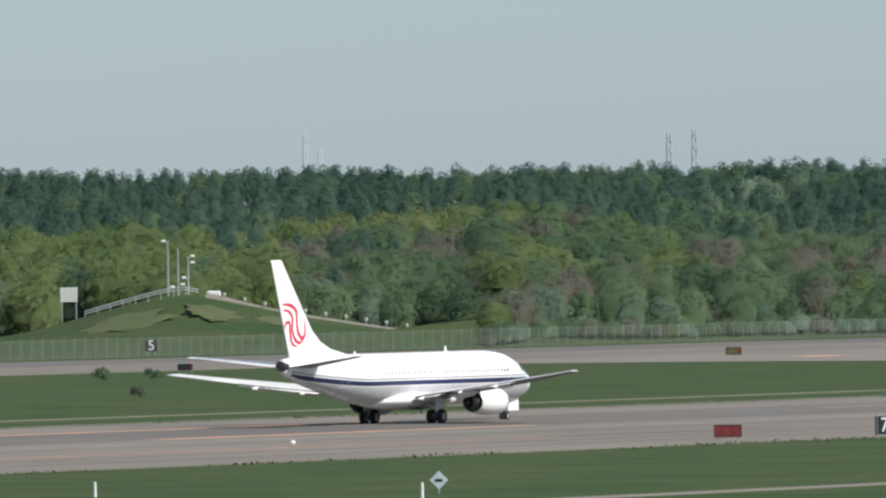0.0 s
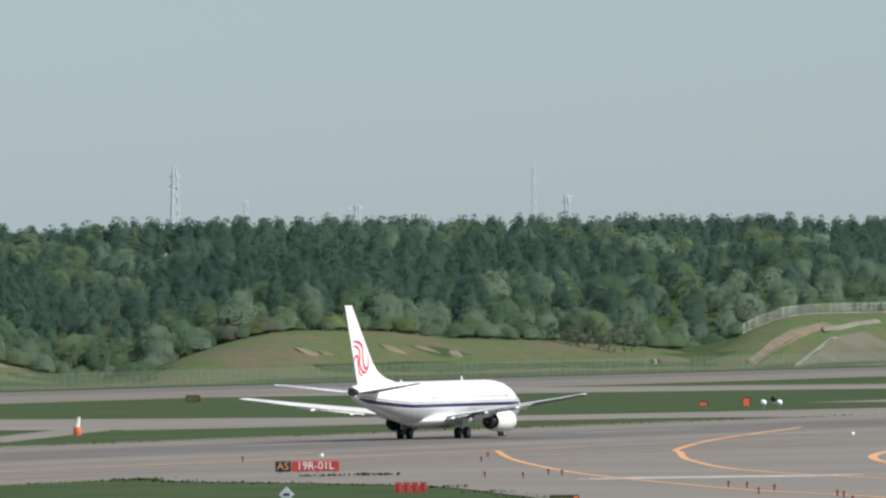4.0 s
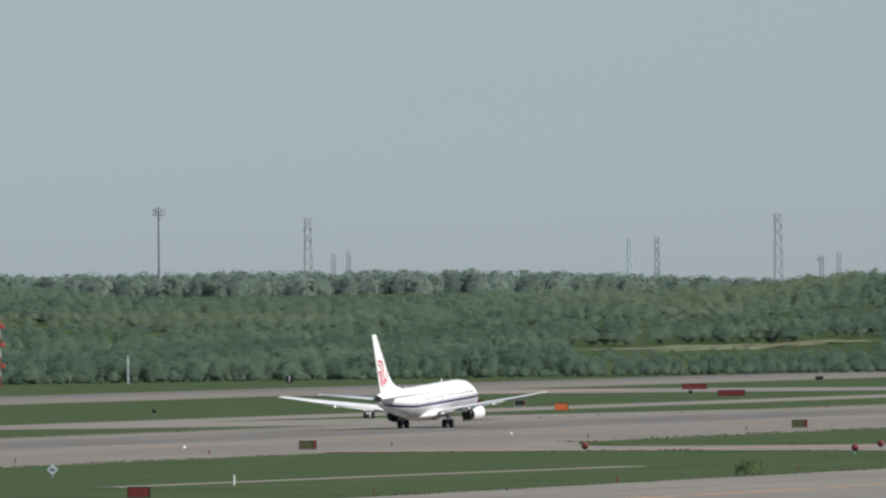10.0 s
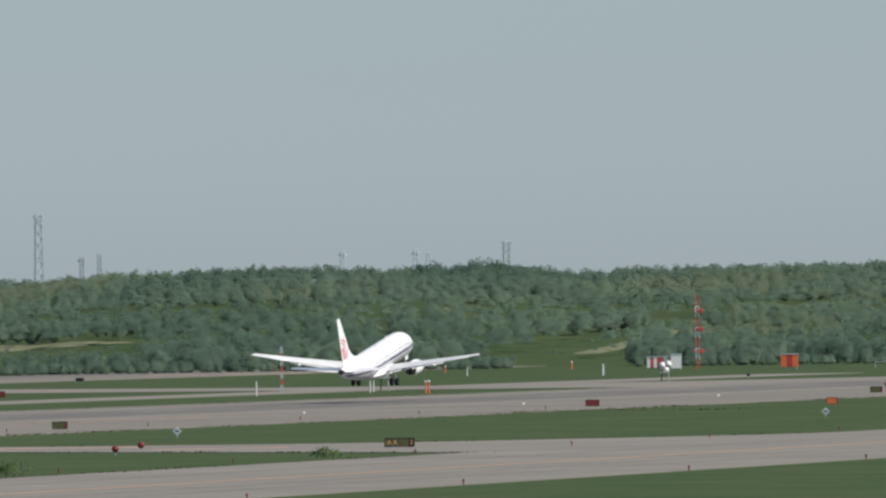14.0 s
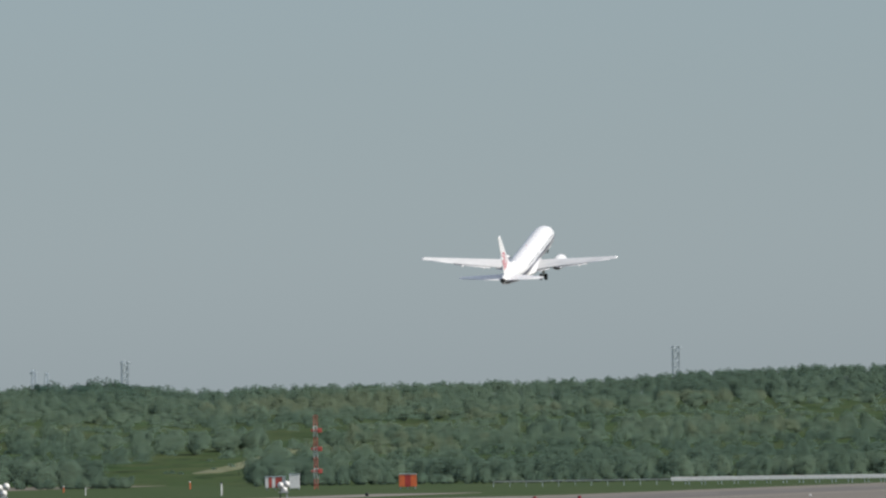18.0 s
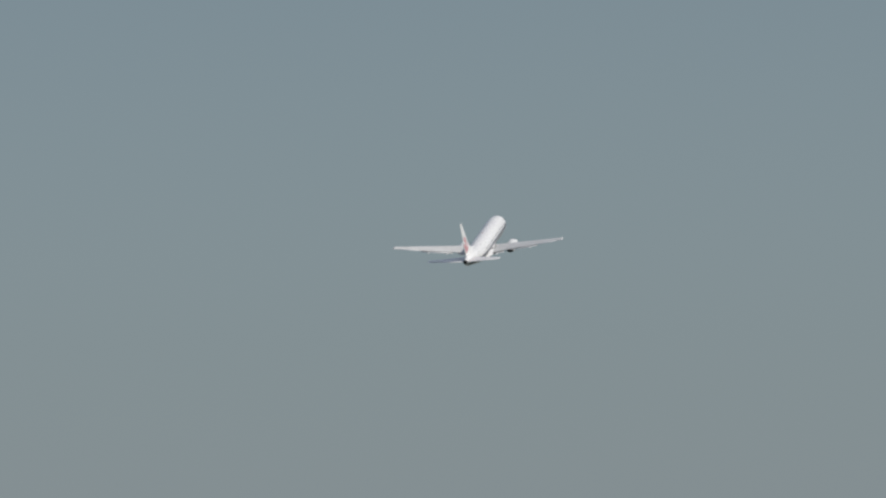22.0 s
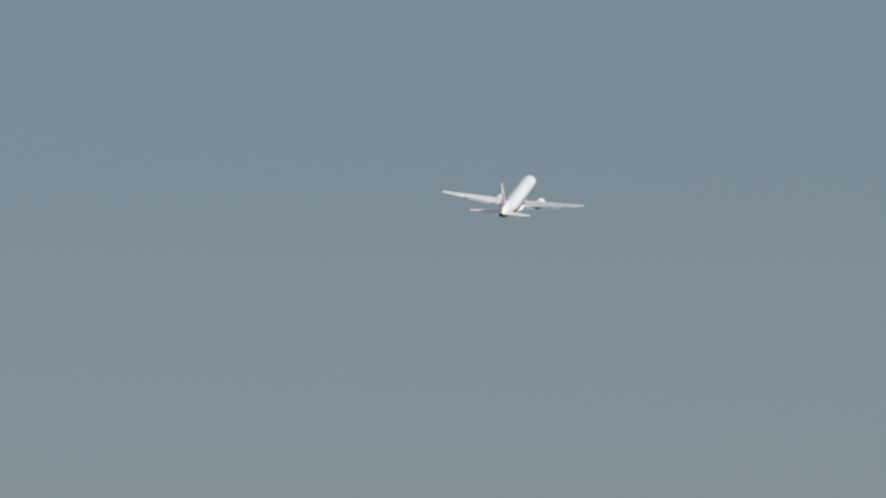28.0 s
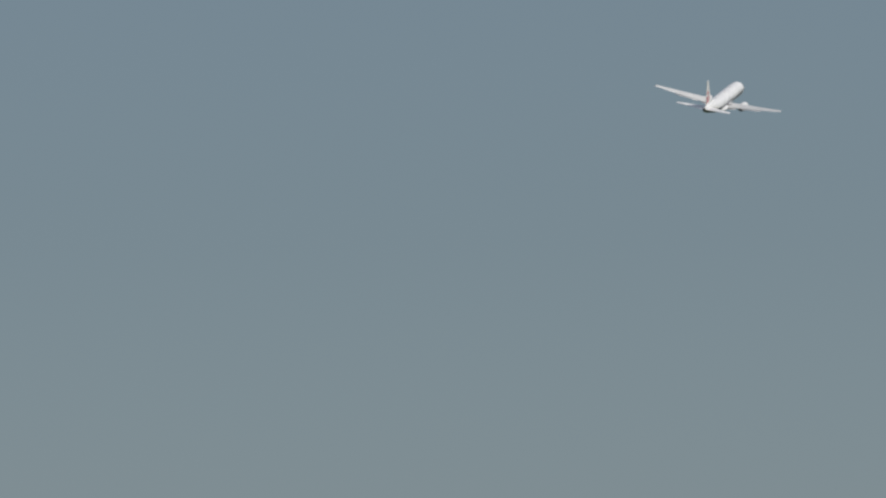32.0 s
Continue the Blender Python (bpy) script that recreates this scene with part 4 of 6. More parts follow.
def tyre_mesh(r, w):
    bm = bmesh.new()
    prof = [(-w / 2, r * 0.55), (-w / 2, r * 0.86), (-w * 0.36, r * 0.97), (0, r), (w * 0.36, r * 0.97), (w / 2, r * 0.86), (w / 2, r * 0.55)]
    n = 18
    rows = [[bm.verts.new((x, q * math.cos(2 * math.pi * i / n), q * math.sin(2 * math.pi * i / n))) for i in range(n)] for x, q in prof]
    for a, b in zip(rows, rows[1:]):
        for i in range(n):
            bm.faces.new((a[i], a[(i + 1) % n], b[(i + 1) % n], b[i]))
    bmesh.ops.recalc_face_normals(bm, faces=bm.faces)
    return bm


def rim_mesh(r, w):
    bm = bmesh.new()
    bar(bm, (-w * 0.42, 0, 0), (w * 0.42, 0, 0), r * 0.56, r * 0.56, 14)
    bar(bm, (-w * 0.5, 0, 0), (w * 0.5, 0, 0), r * 0.18, r * 0.18, 8)
    return bm


def stroke(points, widths):
    """A tapering brush stroke in the fin's plane, as an outline of (y, z)."""
    pts = smooth_line(points, 5)
    ws = np.interp(np.linspace(0, 1, len(pts)), np.linspace(0, 1, len(widths)), widths)
    a, b = [], []
    for i, p in enumerate(pts):
        d = (Vector(pts[min(i + 1, len(pts) - 1)]) - Vector(pts[max(i - 1, 0)])).normalized()
        nrm = Vector((-d.y, d.x)) * ws[i] / 2
        a.append((p[0] + nrm.x, p[1] + nrm.y))
        b.append((p[0] - nrm.x, p[1] - nrm.y))
    return a, b


def fin_edges(z):
    """Leading and trailing edge of the fin at a height."""
    le = float(np.interp(z, [4.9, 5.35, 5.75, 6.3, 7.2, 12.4], [-6.9, -8.6, -11.0, -12.6, -13.9, -18.45]))
    te = float(np.interp(z, [4.9, 12.4], [-17.45, -20.05]))
    return le, te


def shade_undersides(ob):
    """Grey underside paint, darkened to hold shade, on the faces that look down."""
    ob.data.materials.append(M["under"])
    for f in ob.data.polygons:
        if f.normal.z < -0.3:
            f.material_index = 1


def airliner(m, label, fin_mat="white", emblem=True, stripe=True):
    plane = thing("airliner", m, label, "airplane")
    fus = part("fuselage", loft([ring(*b) for b in BODY]), "white", plane, smooth=True)
    # belly fairing
    fair = loft([ring(y, z, w, h, 24) for y, z, w, h in [(7.2, 1.7, 0.3, 0.15), (6.0, 1.75, 1.3, 0.5), (3.5, 1.82, 2.15, 0.74), (-1.5, 1.85, 2.35, 0.8), (-3.4, 1.85, 2.15, 0.7), (-4.8, 1.8, 1.5, 0.5), (-6.2, 1.72, 0.5, 0.2)]])
    part("belly_fairing", fair, "white", plane, smooth=True)
    # fin
    zs = [4.9, 5.35, 5.75, 6.3, 7.2, 8.5, 10.0, 11.5, 12.25, 12.4]
    fin = loft([foil(*fin_edges(z), 0.0, z, 0.05 if z > 6.2 else 0.028, upright=True) for z in zs])
    part("fin", fin, fin_mat, plane, "painted tail fin", smooth=True)
    if fin_mat == "crimson":
        edge = loft([foil(fin_edges(z)[0] + 0.05, fin_edges(z)[0] - 0.34, 0.0, z, 0.24, upright=True) for z in [7.2, 8.5, 10, 11.5, 12.2]])
        part("fin_leading_edge", edge, "grey", plane, "pale grey leading edge", smooth=True)
        for y in (-19.1, -19.65):
            lamp = bmesh.new()
            bar(lamp, (0, y, 12.38), (0, y, 12.47), 0.03, 0.02)
            part("beacon", lamp, "crimson", plane)
    if emblem:
        curves = [([(-18.43, 9.15), (-17.29, 9.06), (-16.49, 8.63), (-16.41, 7.88), (-16.27, 7.13), (-15.75, 6.62), (-15.3, 6.85), (-15.21, 7.4), (-15.26, 8.11)], [0.10, 0.28, 0.31, 0.28, 0.31, 0.33, 0.28, 0.22, 0.05]),
                  ([(-18.34, 8.72), (-17.55, 8.61), (-17.05, 8.13), (-17.07, 7.26), (-16.7, 6.56), (-16.1, 6.3), (-15.54, 6.44)], [0.08, 0.25, 0.28, 0.26, 0.29, 0.26, 0.05]),
                  ([(-18.11, 7.32), (-18.05, 7.62), (-17.75, 7.82), (-17.44, 7.72), (-17.36, 7.02), (-17.1, 6.26), (-16.33, 6.0)], [0.11, 0.22, 0.24, 0.25, 0.28, 0.26, 0.05])]
        for side in (-1, 1):
            for pts, ws in curves:
                a, b = stroke(pts, ws)
                bm = bmesh.new()
                def on_fin(q):
                    le, te = fin_edges(q[1])
                    uu = (le - q[0]) / (le - te)
                    hh = 0.05 * (le - te) * 5.0 * (0.2969 * math.sqrt(max(uu, 0)) - 0.126 * uu - 0.3516 * uu * uu + 0.2843 * uu ** 3 - 0.1036 * uu ** 4) * 1.15
                    return (side * (hh + 0.018), q[0], q[1])
                va = [bm.verts.new(on_fin(q)) for q in a]
                vb = [bm.verts.new(on_fin(q)) for q in b]
                for i in range(len(va) - 1):
                    f = bm.faces.new((va[i], va[i + 1], vb[i + 1], vb[i]))
                    f.normal_update()
                    if f.normal.x * side < 0:
                        f.normal_flip()
                part("emblem_stroke", bm, "red", plane, "red swirling emblem stroke")
    # tailplane, wings
    for side in (-1, 1):
        stab = [foil(le, te, side * x, z, 0.09) for x, le, te, z in [(0.35, -14.2, -18.2, 4.5), (0.8, -14.6, -18.4, 4.55), (4.0, -16.75, -19.3, 4.92), (6.95, -18.75, -20.15, 5.27), (7.15, -19.1, -20.2, 5.3)]]
        st = part("tailplane", loft(stab), "white", plane, smooth=True)
        shade_undersides(st)
        elev = loft([foil(te + 0.75, te - 0.03, side * x, z, 0.10) for x, te, z in [(1.0, -18.45, 4.57), (6.6, -20.05, 5.23)]])
        part("elevator", elev, "grey", st, smooth=True)
        wing = [foil(le, te, side * x, z, th) for x, le, te, z, th in [(1.0, 4.9, -2.1, 1.95, 0.10), (1.9, 4.1, -2.2, 2.05, 0.10), (4.0, 2.98, -2.4, 2.28, 0.105), (5.8, 2.03, -2.65, 2.47, 0.11),
                                                                  (9.5, 0.07, -3.75, 2.83, 0.12), (13.5, -2.05, -4.75, 3.26, 0.12), (16.8, -3.82, -5.5, 3.66, 0.12), (17.15, -4.35, -5.6, 3.7, 0.09)]]
        wg = part("wing", loft(wing), "grey", plane, smooth=True)
        shade_undersides(wg)
        slat = loft([foil(le + 0.12, le - 0.28, side * x, z - 0.02, 0.27) for x, le, z in [(5.4, 2.24, 2.43), (9.5, 0.07, 2.83), (13.5, -2.05, 3.26), (16.3, -3.55, 3.6)]])
        part("slat", slat, "metal", wg, "bare metal leading edge", smooth=True)
        flap = loft([tilted(foil(te + 0.75, te - 0.4, side * x, z - 0.08, 0.09), te + 0.7, z - 0.08, 6) for x, te, z in [(2.05, -2.2, 2.05), (4.6, -2.48, 2.34)]])
        shade_undersides(part("flap", flap, "white", wg, "lowered inboard flap", smooth=True))
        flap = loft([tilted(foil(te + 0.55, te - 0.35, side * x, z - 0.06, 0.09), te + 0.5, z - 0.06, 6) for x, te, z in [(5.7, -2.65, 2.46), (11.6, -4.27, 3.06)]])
        shade_undersides(part("flap", flap, "white", wg, "lowered outboard flap", smooth=True))
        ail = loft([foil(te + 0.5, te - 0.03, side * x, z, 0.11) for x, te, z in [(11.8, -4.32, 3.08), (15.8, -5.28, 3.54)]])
        shade_undersides(part("aileron", ail, "white", wg, smooth=True))
        for x, te, z in [(3.1, -2.4, 1.95), (6.7, -2.85, 2.35), (10.2, -3.95, 2.72)]:
            part("flap_track_fairing", revolve([(1.9, 0.04), (1.3, 0.14), (0.3, 0.19), (-0.7, 0.15), (-1.3, 0.04)], (side * x, te + 0.4, z - 0.02), 12), "white", wg, smooth=True)
        tip = bmesh.new()
        box(tip, side * 17.1 - 0.06, side * 17.1 + 0.06, -4.75, -4.5, 3.66, 3.74, 0.02)
        part("wingtip_lamp", tip, "metal", wg)
        # engine
        c = (side * 4.83, 2.8, 1.56)
        eng = part("engine", revolve([(3.1, 0.86), (3.22, 0.93), (3.1, 1.0), (2.3, 1.09), (1.2, 1.08), (0.1, 0.98), (-0.7, 0.86), (-0.72, 0.8), (-0.2, 0.78)], c, 28, 0.1), "white", plane, "white engine nacelle", smooth=True)
        part("intake_lip", revolve([(2.98, 0.84), (3.16, 0.845), (3.25, 0.92), (3.2, 0.98), (3.02, 1.035), (3.0, 1.02), (3.1, 0.93)], c, 28, 0.1), "metal", eng, "polished metal intake lip", smooth=True)
        part("fan", revolve([(2.2, 0.05), (1.9, 0.3), (1.7, 0.34), (1.7, 0.84), (1.6, 0.84)], c, 24, 0.05), "dark_metal", eng)
        part("exhaust_duct", revolve([(-0.3, 0.79), (-0.6, 0.79), (-0.62, 0.55), (-1.2, 0.5), (-1.55, 0.42), (-1.5, 0.36)], c, 24), "dark_metal", eng, "sooty metal exhaust", smooth=True)
        part("exhaust_cone", revolve([(-1.2, 0.3), (-1.7, 0.2), (-2.2, 0.03)], c, 16), "dark_metal", eng, smooth=True)
        pyl = loft([[(c[0] + sx * w, y, z) for sx, z in ((-1, z0), (1, z0), (1, z1), (-1, z1))] for y, w, z0, z1 in [(5.7, 0.05, 2.54, 2.60), (4.3, 0.16, 2.40, 2.72), (2.4, 0.2, 2.1, 2.66), (0.6, 0.18, 1.95, 2.35), (-1.6, 0.06, 2.05, 2.2)]])
        part("engine_pylon", pyl, "white", eng)
        # stripe, windows, doors
        if stripe:
            bm = skin_patch(-17.8, 17.4, 2.96, 3.30, side, 0.008, 70, 4, 0.62)
            part("stripe", bm, "blue", plane, "dark blue cheat line")
            part("thin_stripe", skin_patch(-18.3, 17.5, 3.42, 3.48, side, 0.008, 70, 1, 0.62), "blue", plane)
            part("lower_hull", skin_patch(-17.6, 17.8, 1.42, 2.88, side, 0.006, 76, 24, 0.62), "belly", plane, "light grey lower hull")
        pane = skin_patch(-0.085, 0.085, 3.74, 4.00, side, 0.01)
        pane_me = bpy.data.meshes.new("cabin_window")
        pane.to_mesh(pane_me)
        pane.free()
        y = 13.4
        while y > -10.2:
            if not (2.6 < y < 2.9):
                ob = part_of("cabin_window", pane_me, "pane", plane)
                ob.matrix_basis = Matrix.Translation((0, y, 0)) if y > -5.0 else Matrix.Translation((side * (hull(y)[1] - 1.88) * 1.0, y, hull(y)[0] * 0.0))
            y -= 0.508
        for y0, y1, z0, z1 in [(14.5, 15.4, 2.6, 4.5), (-11.9, -11.05, 2.9, 4.75), (1.6, 2.1, 3.35, 4.35), (0.5, 1.0, 3.35, 4.35)]:
            door = bmesh.new()
            for a, b in (((y0, z0), (y0, z1)), ((y1, z0), (y1, z1)), ((y0, z0), (y1, z0)), ((y0, z1), (y1, z1))):
                steps = 5
                for k in range(steps):
                    q0 = (a[0] + (b[0] - a[0]) * k / steps, a[1] + (b[1] - a[1]) * k / steps)
                    q1 = (a[0] + (b[0] - a[0]) * (k + 1) / steps, a[1] + (b[1] - a[1]) * (k + 1) / steps)
                    bar(door, skin(*q0, side, 0.0), skin(*q1, side, 0.0), 0.022, 0.022, 4)
            part("door_seam", door, "grey", plane)
        for y0, y1, z0, z1 in [(17.55, 18.05, 3.45, 3.85), (16.9, 17.45, 3.62, 4.18), (16.35, 16.8, 3.75, 4.2)]:
            part("cockpit_window", skin_patch(y0, y1, z0, z1, side, 0.015), "glass", plane)
        # main gear
        leg = new("main_gear")
        leg.parent = plane
        leg.matrix_basis = Matrix.Translation((side * 2.86, 0.0, 1.95))
        bm = bmesh.new()
        bar(bm, (0, 0, 0.1), (0, 0, -1.05), 0.15, 0.13, 10)
        bar(bm, (0, 0, -0.9), (0, 0, -1.39), 0.09, 0.09, 10)
        bar(bm, (-side * 0.0, 0.0, -0.7), (-side * 1.2, 0.05, 0.05), 0.06, 0.05, 6)
        bar(bm, (0, 0.14, -0.7), (0, 0.3, -1.0), 0.04, 0.04, 6)
        bar(bm, (-0.5, 0, -1.39), (0.5, 0, -1.39), 0.08, 0.08, 8)
        leg_me = bpy.data.meshes.new("main_gear")
        bm.to_mesh(leg_me)
        bm.free()
        leg_me.materials.append(M["steel"])
        leg.data = None
        bpy.data.objects.remove(leg)
        leg = new("main_gear", leg_me)
        leg.parent = plane
        leg.matrix_basis = Matrix.Translation((side * 2.86, 0.0, 1.95))
        door = bmesh.new()
        box(door, side * 0.2 - 0.03, side * 0.2 + 0.03, -0.5, 0.5, -1.0, 0.15, 0.02)
        part("gear_door", door, "white", leg)
        for off in (-0.43, 0.43):
            ty = part("tyre", tyre_mesh(0.56, 0.42), "rubber_tyre", leg, smooth=True)
            ty.matrix_basis = Matrix.Translation((off, 0, -1.39))
            rm = part("rim", rim_mesh(0.56, 0.42), "steel", leg)
            rm.matrix_basis = Matrix.Translation((off, 0, -1.39))
    # nose gear
    bm = bmesh.new()
    bar(bm, (0, 0, 0.1), (0, 0.05, -1.15), 0.09, 0.07, 8)
    bar(bm, (-0.26, 0.05, -1.15), (0.26, 0.05, -1.15), 0.05, 0.05, 8)
    bar(bm, (0, 0, -0.6), (0, 0.8, 0.05), 0.05, 0.05, 6)
    nose = part("nose_gear", bm, "steel", plane)
    nose.matrix_basis = Matrix.Translation((0, 16.1, 1.49))
    for off in (-0.21, 0.21):
        ty = part("tyre", tyre_mesh(0.345, 0.2), "rubber_tyre", nose, smooth=True)
        ty.matrix_basis = Matrix.Translation((off, 0.05, -1.145))
        rm = part("rim", rim_mesh(0.345, 0.2), "steel", nose)
        rm.matrix_basis = Matrix.Translation((off, 0.05, -1.145))
    for sx in (-0.42, 0.42):
        bm = bmesh.new()
        box(bm, sx - 0.02, sx + 0.02, -0.2, 1.5, -0.75, 0.1, 0.015)
        part("gear_door", bm, "white", nose)
    # small things on the hull
    bm = bmesh.new()
    bar(bm, (0, -18.2, 4.52), (0, -18.9, 4.62), 0.44, 0.36, 14)
    part("tail_exhaust", bm, "dark_metal", plane, "dark auxiliary exhaust")
    for y, z, h, s in [(7.0, 5.33, 0.42, 1), (-7.2, 5.25, 0.3, 1), (3.0, 1.1, 0.35, -1)]:
        blade = loft([[(sx * 0.03, y + a, z), (sx * 0.03, y + b, z + s * h)] [0:2] + [(-sx * 0.03, y + b - 0.15, z + s * h), (-sx * 0.03, y + a - 0.3, z)] for sx, a, b in [(1, 0.0, -0.12), (-1, 0.0, -0.12)]])
        part("antenna", blade, "white", plane)
    bm = bmesh.new()
    bar(bm, (0, 1.0, 5.33), (0, 1.0, 5.47), 0.09, 0.06, 10)
    part("beacon", bm, "sign_red", plane)
    # wheel wells: flat black discs paint the dark of the recesses
    for side in (-1, 1):
        bm = bmesh.new()
        bar(bm, (side * 1.15, 0.0, 1.075), (side * 1.15, 0.0, 1.12), 0.6, 0.6, 18)
        part("wheel_well", bm, "sign_black", plane)
    return plane


def heading(x, y, z, turn, pitch, bank):
    return pose(x, y, z, 0, 0, -turn) @ pose(0, 0, 0, pitch) @ pose(0, 0, 0, 0, bank)


PARK_X = -16.2
jet = airliner(heading(*FLIGHT[0][1:]), "white twin-engine airliner with dark blue stripe and red emblem")
parked = airliner(pose(PARK_X, 165.5, 0.35, 0, 0, -95), "parked airliner with a dark crimson tail fin near the deck", fin_mat="crimson", emblem=False, stripe=False)


# ---------------------------------------------------------------- pavement details
sheet("runway_strip", [(-497, -900), (-497, 3150), (-526, 3150), (-526, -900)], 0.068, "rubber", "dark tyre-blackened middle of the runway", "runway")
sheet("far_runway_strip", [(-816, -900), (-816, 3600), (-849, 3600), (-849, -900)], 0.068, "rubber", "dark tyre-blackened middle of the far runway", "runway")
k1 = [(-768, 1545), (-745, 1528), (-720, 1490), (-673, 1462), (-622, 1442), (-590, 1448), (-565, 1500), (-543, 1545)]
k2 = [(-543, 1395), (-575, 1390), (-596, 1335), (-650, 1368), (-710, 1398), (-768, 1402)]
sheet("crossing_taxiway", smooth_line(k1, 4) + smooth_line(k2, 4), 0.064, "concrete", "pale paved crossing between the two runways", "taxiway")
sheet("service_road", ribbon([(-601, 1560), (-603, 1800), (-600, 2100), (-598, 2700)], 20), 0.062, "concrete", "pale service road in the grass between the runways", "road")
sheet("crossing_taxiway", smooth_line([(-768, 1850), (-700, 1835), (-655, 1800), (-612, 1790), (-590, 1830), (-543, 1960)], 4) + smooth_line([(-543, 1760), (-575, 1745), (-612, 1750), (-665, 1758), (-768, 1740)], 4), 0.063, "concrete", "pale paved crossing between the two runways", "taxiway")
sheet("crossing_taxiway", smooth_line([(-768, 2560), (-700, 2500), (-612, 2440), (-543, 2560)], 4) + smooth_line([(-543, 2330), (-590, 2340), (-700, 2400), (-768, 2420)], 4), 0.063, "concrete", "pale paved crossing between the two runways", "taxiway")
sheet("verge_road", ribbon([(-357, 560), (-355, 700), (-355, 822)], 2.6), 0.05, "concrete", "narrow pale concrete drain cover in the grass", "drain")
sheet("verge_road", ribbon([(-372, 1130), (-366, 1200), (-360, 1245)], 2.6), 0.05, "concrete", "narrow pale concrete drain cover in the grass", "drain")
sheet("drain", ribbon([(-568, 900), (-567, 1100), (-567, 1185)], 1.3), 0.05, "gravel", "narrow pale gravel drain in the grass beside the runway", "drain")
sheet("service_road", ribbon([(-566, 1233), (-572, 1251), (-598, 1327), (-621, 1396), (-634, 1432)], 6.0), 0.055, "concrete", "pale worn track across the grass between the runways", "road")
sheet("apron", [(90, 120), (90, 262), (-120, 262), (-120, 120)], 0.25, "concrete", "pale concrete apron under the parked airliner", "apron", thick=0.4)


def painted(name, points, width, mat, label):
    return sheet(name, ribbon(points, width), 0.085, mat, label, "marking", thick=0.015)


painted("yellow_line", smooth_line([(-505, 1290), (-478, 1201), (-453, 1129), (-442, 1102), (-421, 1052), (-390, 988), (-350, 930), (-300, 900)]), 0.60, "paint_yellow", "curved yellow taxi line on the paved link")
painted("yellow_line", smooth_line([(-470, 1130), (-440, 1062), (-404, 987), (-375, 933), (-355, 898), (-334, 866), (-321, 842), (-296, 800)]), 0.55, "paint_yellow", "curved yellow taxi line on the paved link")
painted("yellow_line", smooth_line([(-456, 1270), (-450, 1216), (-440, 1168), (-427, 1114), (-412, 1068), (-392, 1021), (-364, 965), (-330, 925), (-296, 905)]), 0.75, "paint_yellow", "curved yellow taxi line round the grass island")
painted("yellow_line", smooth_line([(-296, 905), (-296, 1100), (-296, 1400), (-296, 2600)]), 0.21, "paint_yellow", "straight yellow taxiway centre line")
painted("yellow_line", smooth_line([(-322, 960), (-309, 938), (-303, 945), (-299, 975), (-296, 1040)]), 0.38, "paint_yellow", "curved yellow taxi line beside the grass island")
for y0 in (955, 957.5, 960, 962.5):
    painted("hold_line", [(-391, y0), (-374, y0 + 5)], 0.9, "paint_white", "white dashed holding line across the link")
for x0, w0 in [(-449, 0.5), (-458, 0.35), (-466, 0.5), (-480, 0.4), (-777, 0.6), (-786, 0.5), (-795, 0.6), (-804, 0.5), (-280, 0.4), (-287, 0.3), (-311, 0.4)]:
    painted("pavement_seam", [(x0, -900), (x0, 3150)], w0, "seam", "dark seam along the pavement")
painted("yellow_line", smooth_line([(-452, 1198), (-465, 1261), (-474, 1308), (-479, 1350), (-479, 1473), (-478, 1800)]), 0.30, "paint_pale", "thin faded orange line along the runway edge")
painted("yellow_line", [(-464, 500), (-466, 900), (-468, 1020), (-470, 1150)], 0.32, "paint_pale", "thin faded orange line along the runway edge")
painted("white_line", [(-312, 985), (-294, 980)], 1.4, "paint_white", "white line across the taxiway")
painted("runway_mark", [(-523, 895), (-523, 962)], 1.6, "paint_pale", "faded orange stripe along the runway")
painted("runway_mark", [(-497, 880), (-497, 936)], 1.6, "paint_pale", "faded orange stripe along the runway")
painted("runway_mark", [(-523, 700), (-523, 850)], 1.6, "paint_pale", "faded orange stripe along the runway")
for a, b, w in [((-438, 1400), (-415, 1402), 2.0), ((-405, 1392), (-392, 1396), 2.0), ((-372, 1378), (-360, 1385), 2.0), ((-395, 1405), (-380, 1402), 2.5), ((-709, 1426), (-712, 1438), 4.0), ((-733, 1447), (-737, 1460), 4.0), ((-800, 2960), (-760, 2985), 6.0), ((-742, 2450), (-722, 2500), 6.0)]:
    painted("faded_mark", [a, b], w, "paint_pale", "faded orange paint mark on the pavement")
for side_x in (-486.5, -545.0):
    painted("edge_stripe", [(side_x, -900), (side_x, 3150)], 0.9, "paint_faint", "worn white runway edge stripe")
for i in range(34):
    painted("centre_dash", [(-516, 300 + 80 * i), (-516, 330 + 80 * i)], 0.9, "paint_faint", "worn white runway centre dash")

# ---------------------------------------------------------------- signs and lights
def lettering(body, size, mat, parent, at, turn=0.0):
    """Raised letters of the built-in font as one mesh."""
    cu = bpy.data.curves.new("lettering", "FONT")
    cu.body, cu.size, cu.align_x, cu.align_y, cu.extrude = body, size, "CENTER", "CENTER", 0.01
    tmp = new("lettering", cu)
    dg = bpy.context.evaluated_depsgraph_get()
    me = bpy.data.meshes.new_from_object(tmp.evaluated_get(dg))
    bpy.data.objects.remove(tmp)
    me.materials.clear()
    me.materials.append(M[mat])
    ob = new("lettering", me)
    ob.parent = parent
    ob.matrix_basis = Matrix.Translation(at) @ pose(0, 0, 0, 90, 0, turn)
    return ob


def facing(x, y, z=0.0, extra=0.0):
    """Stands at x, y and turns its front to the deck."""
    return pose(x, y, z, 0, 0, -math.degrees(math.atan2(x, y)) + extra)


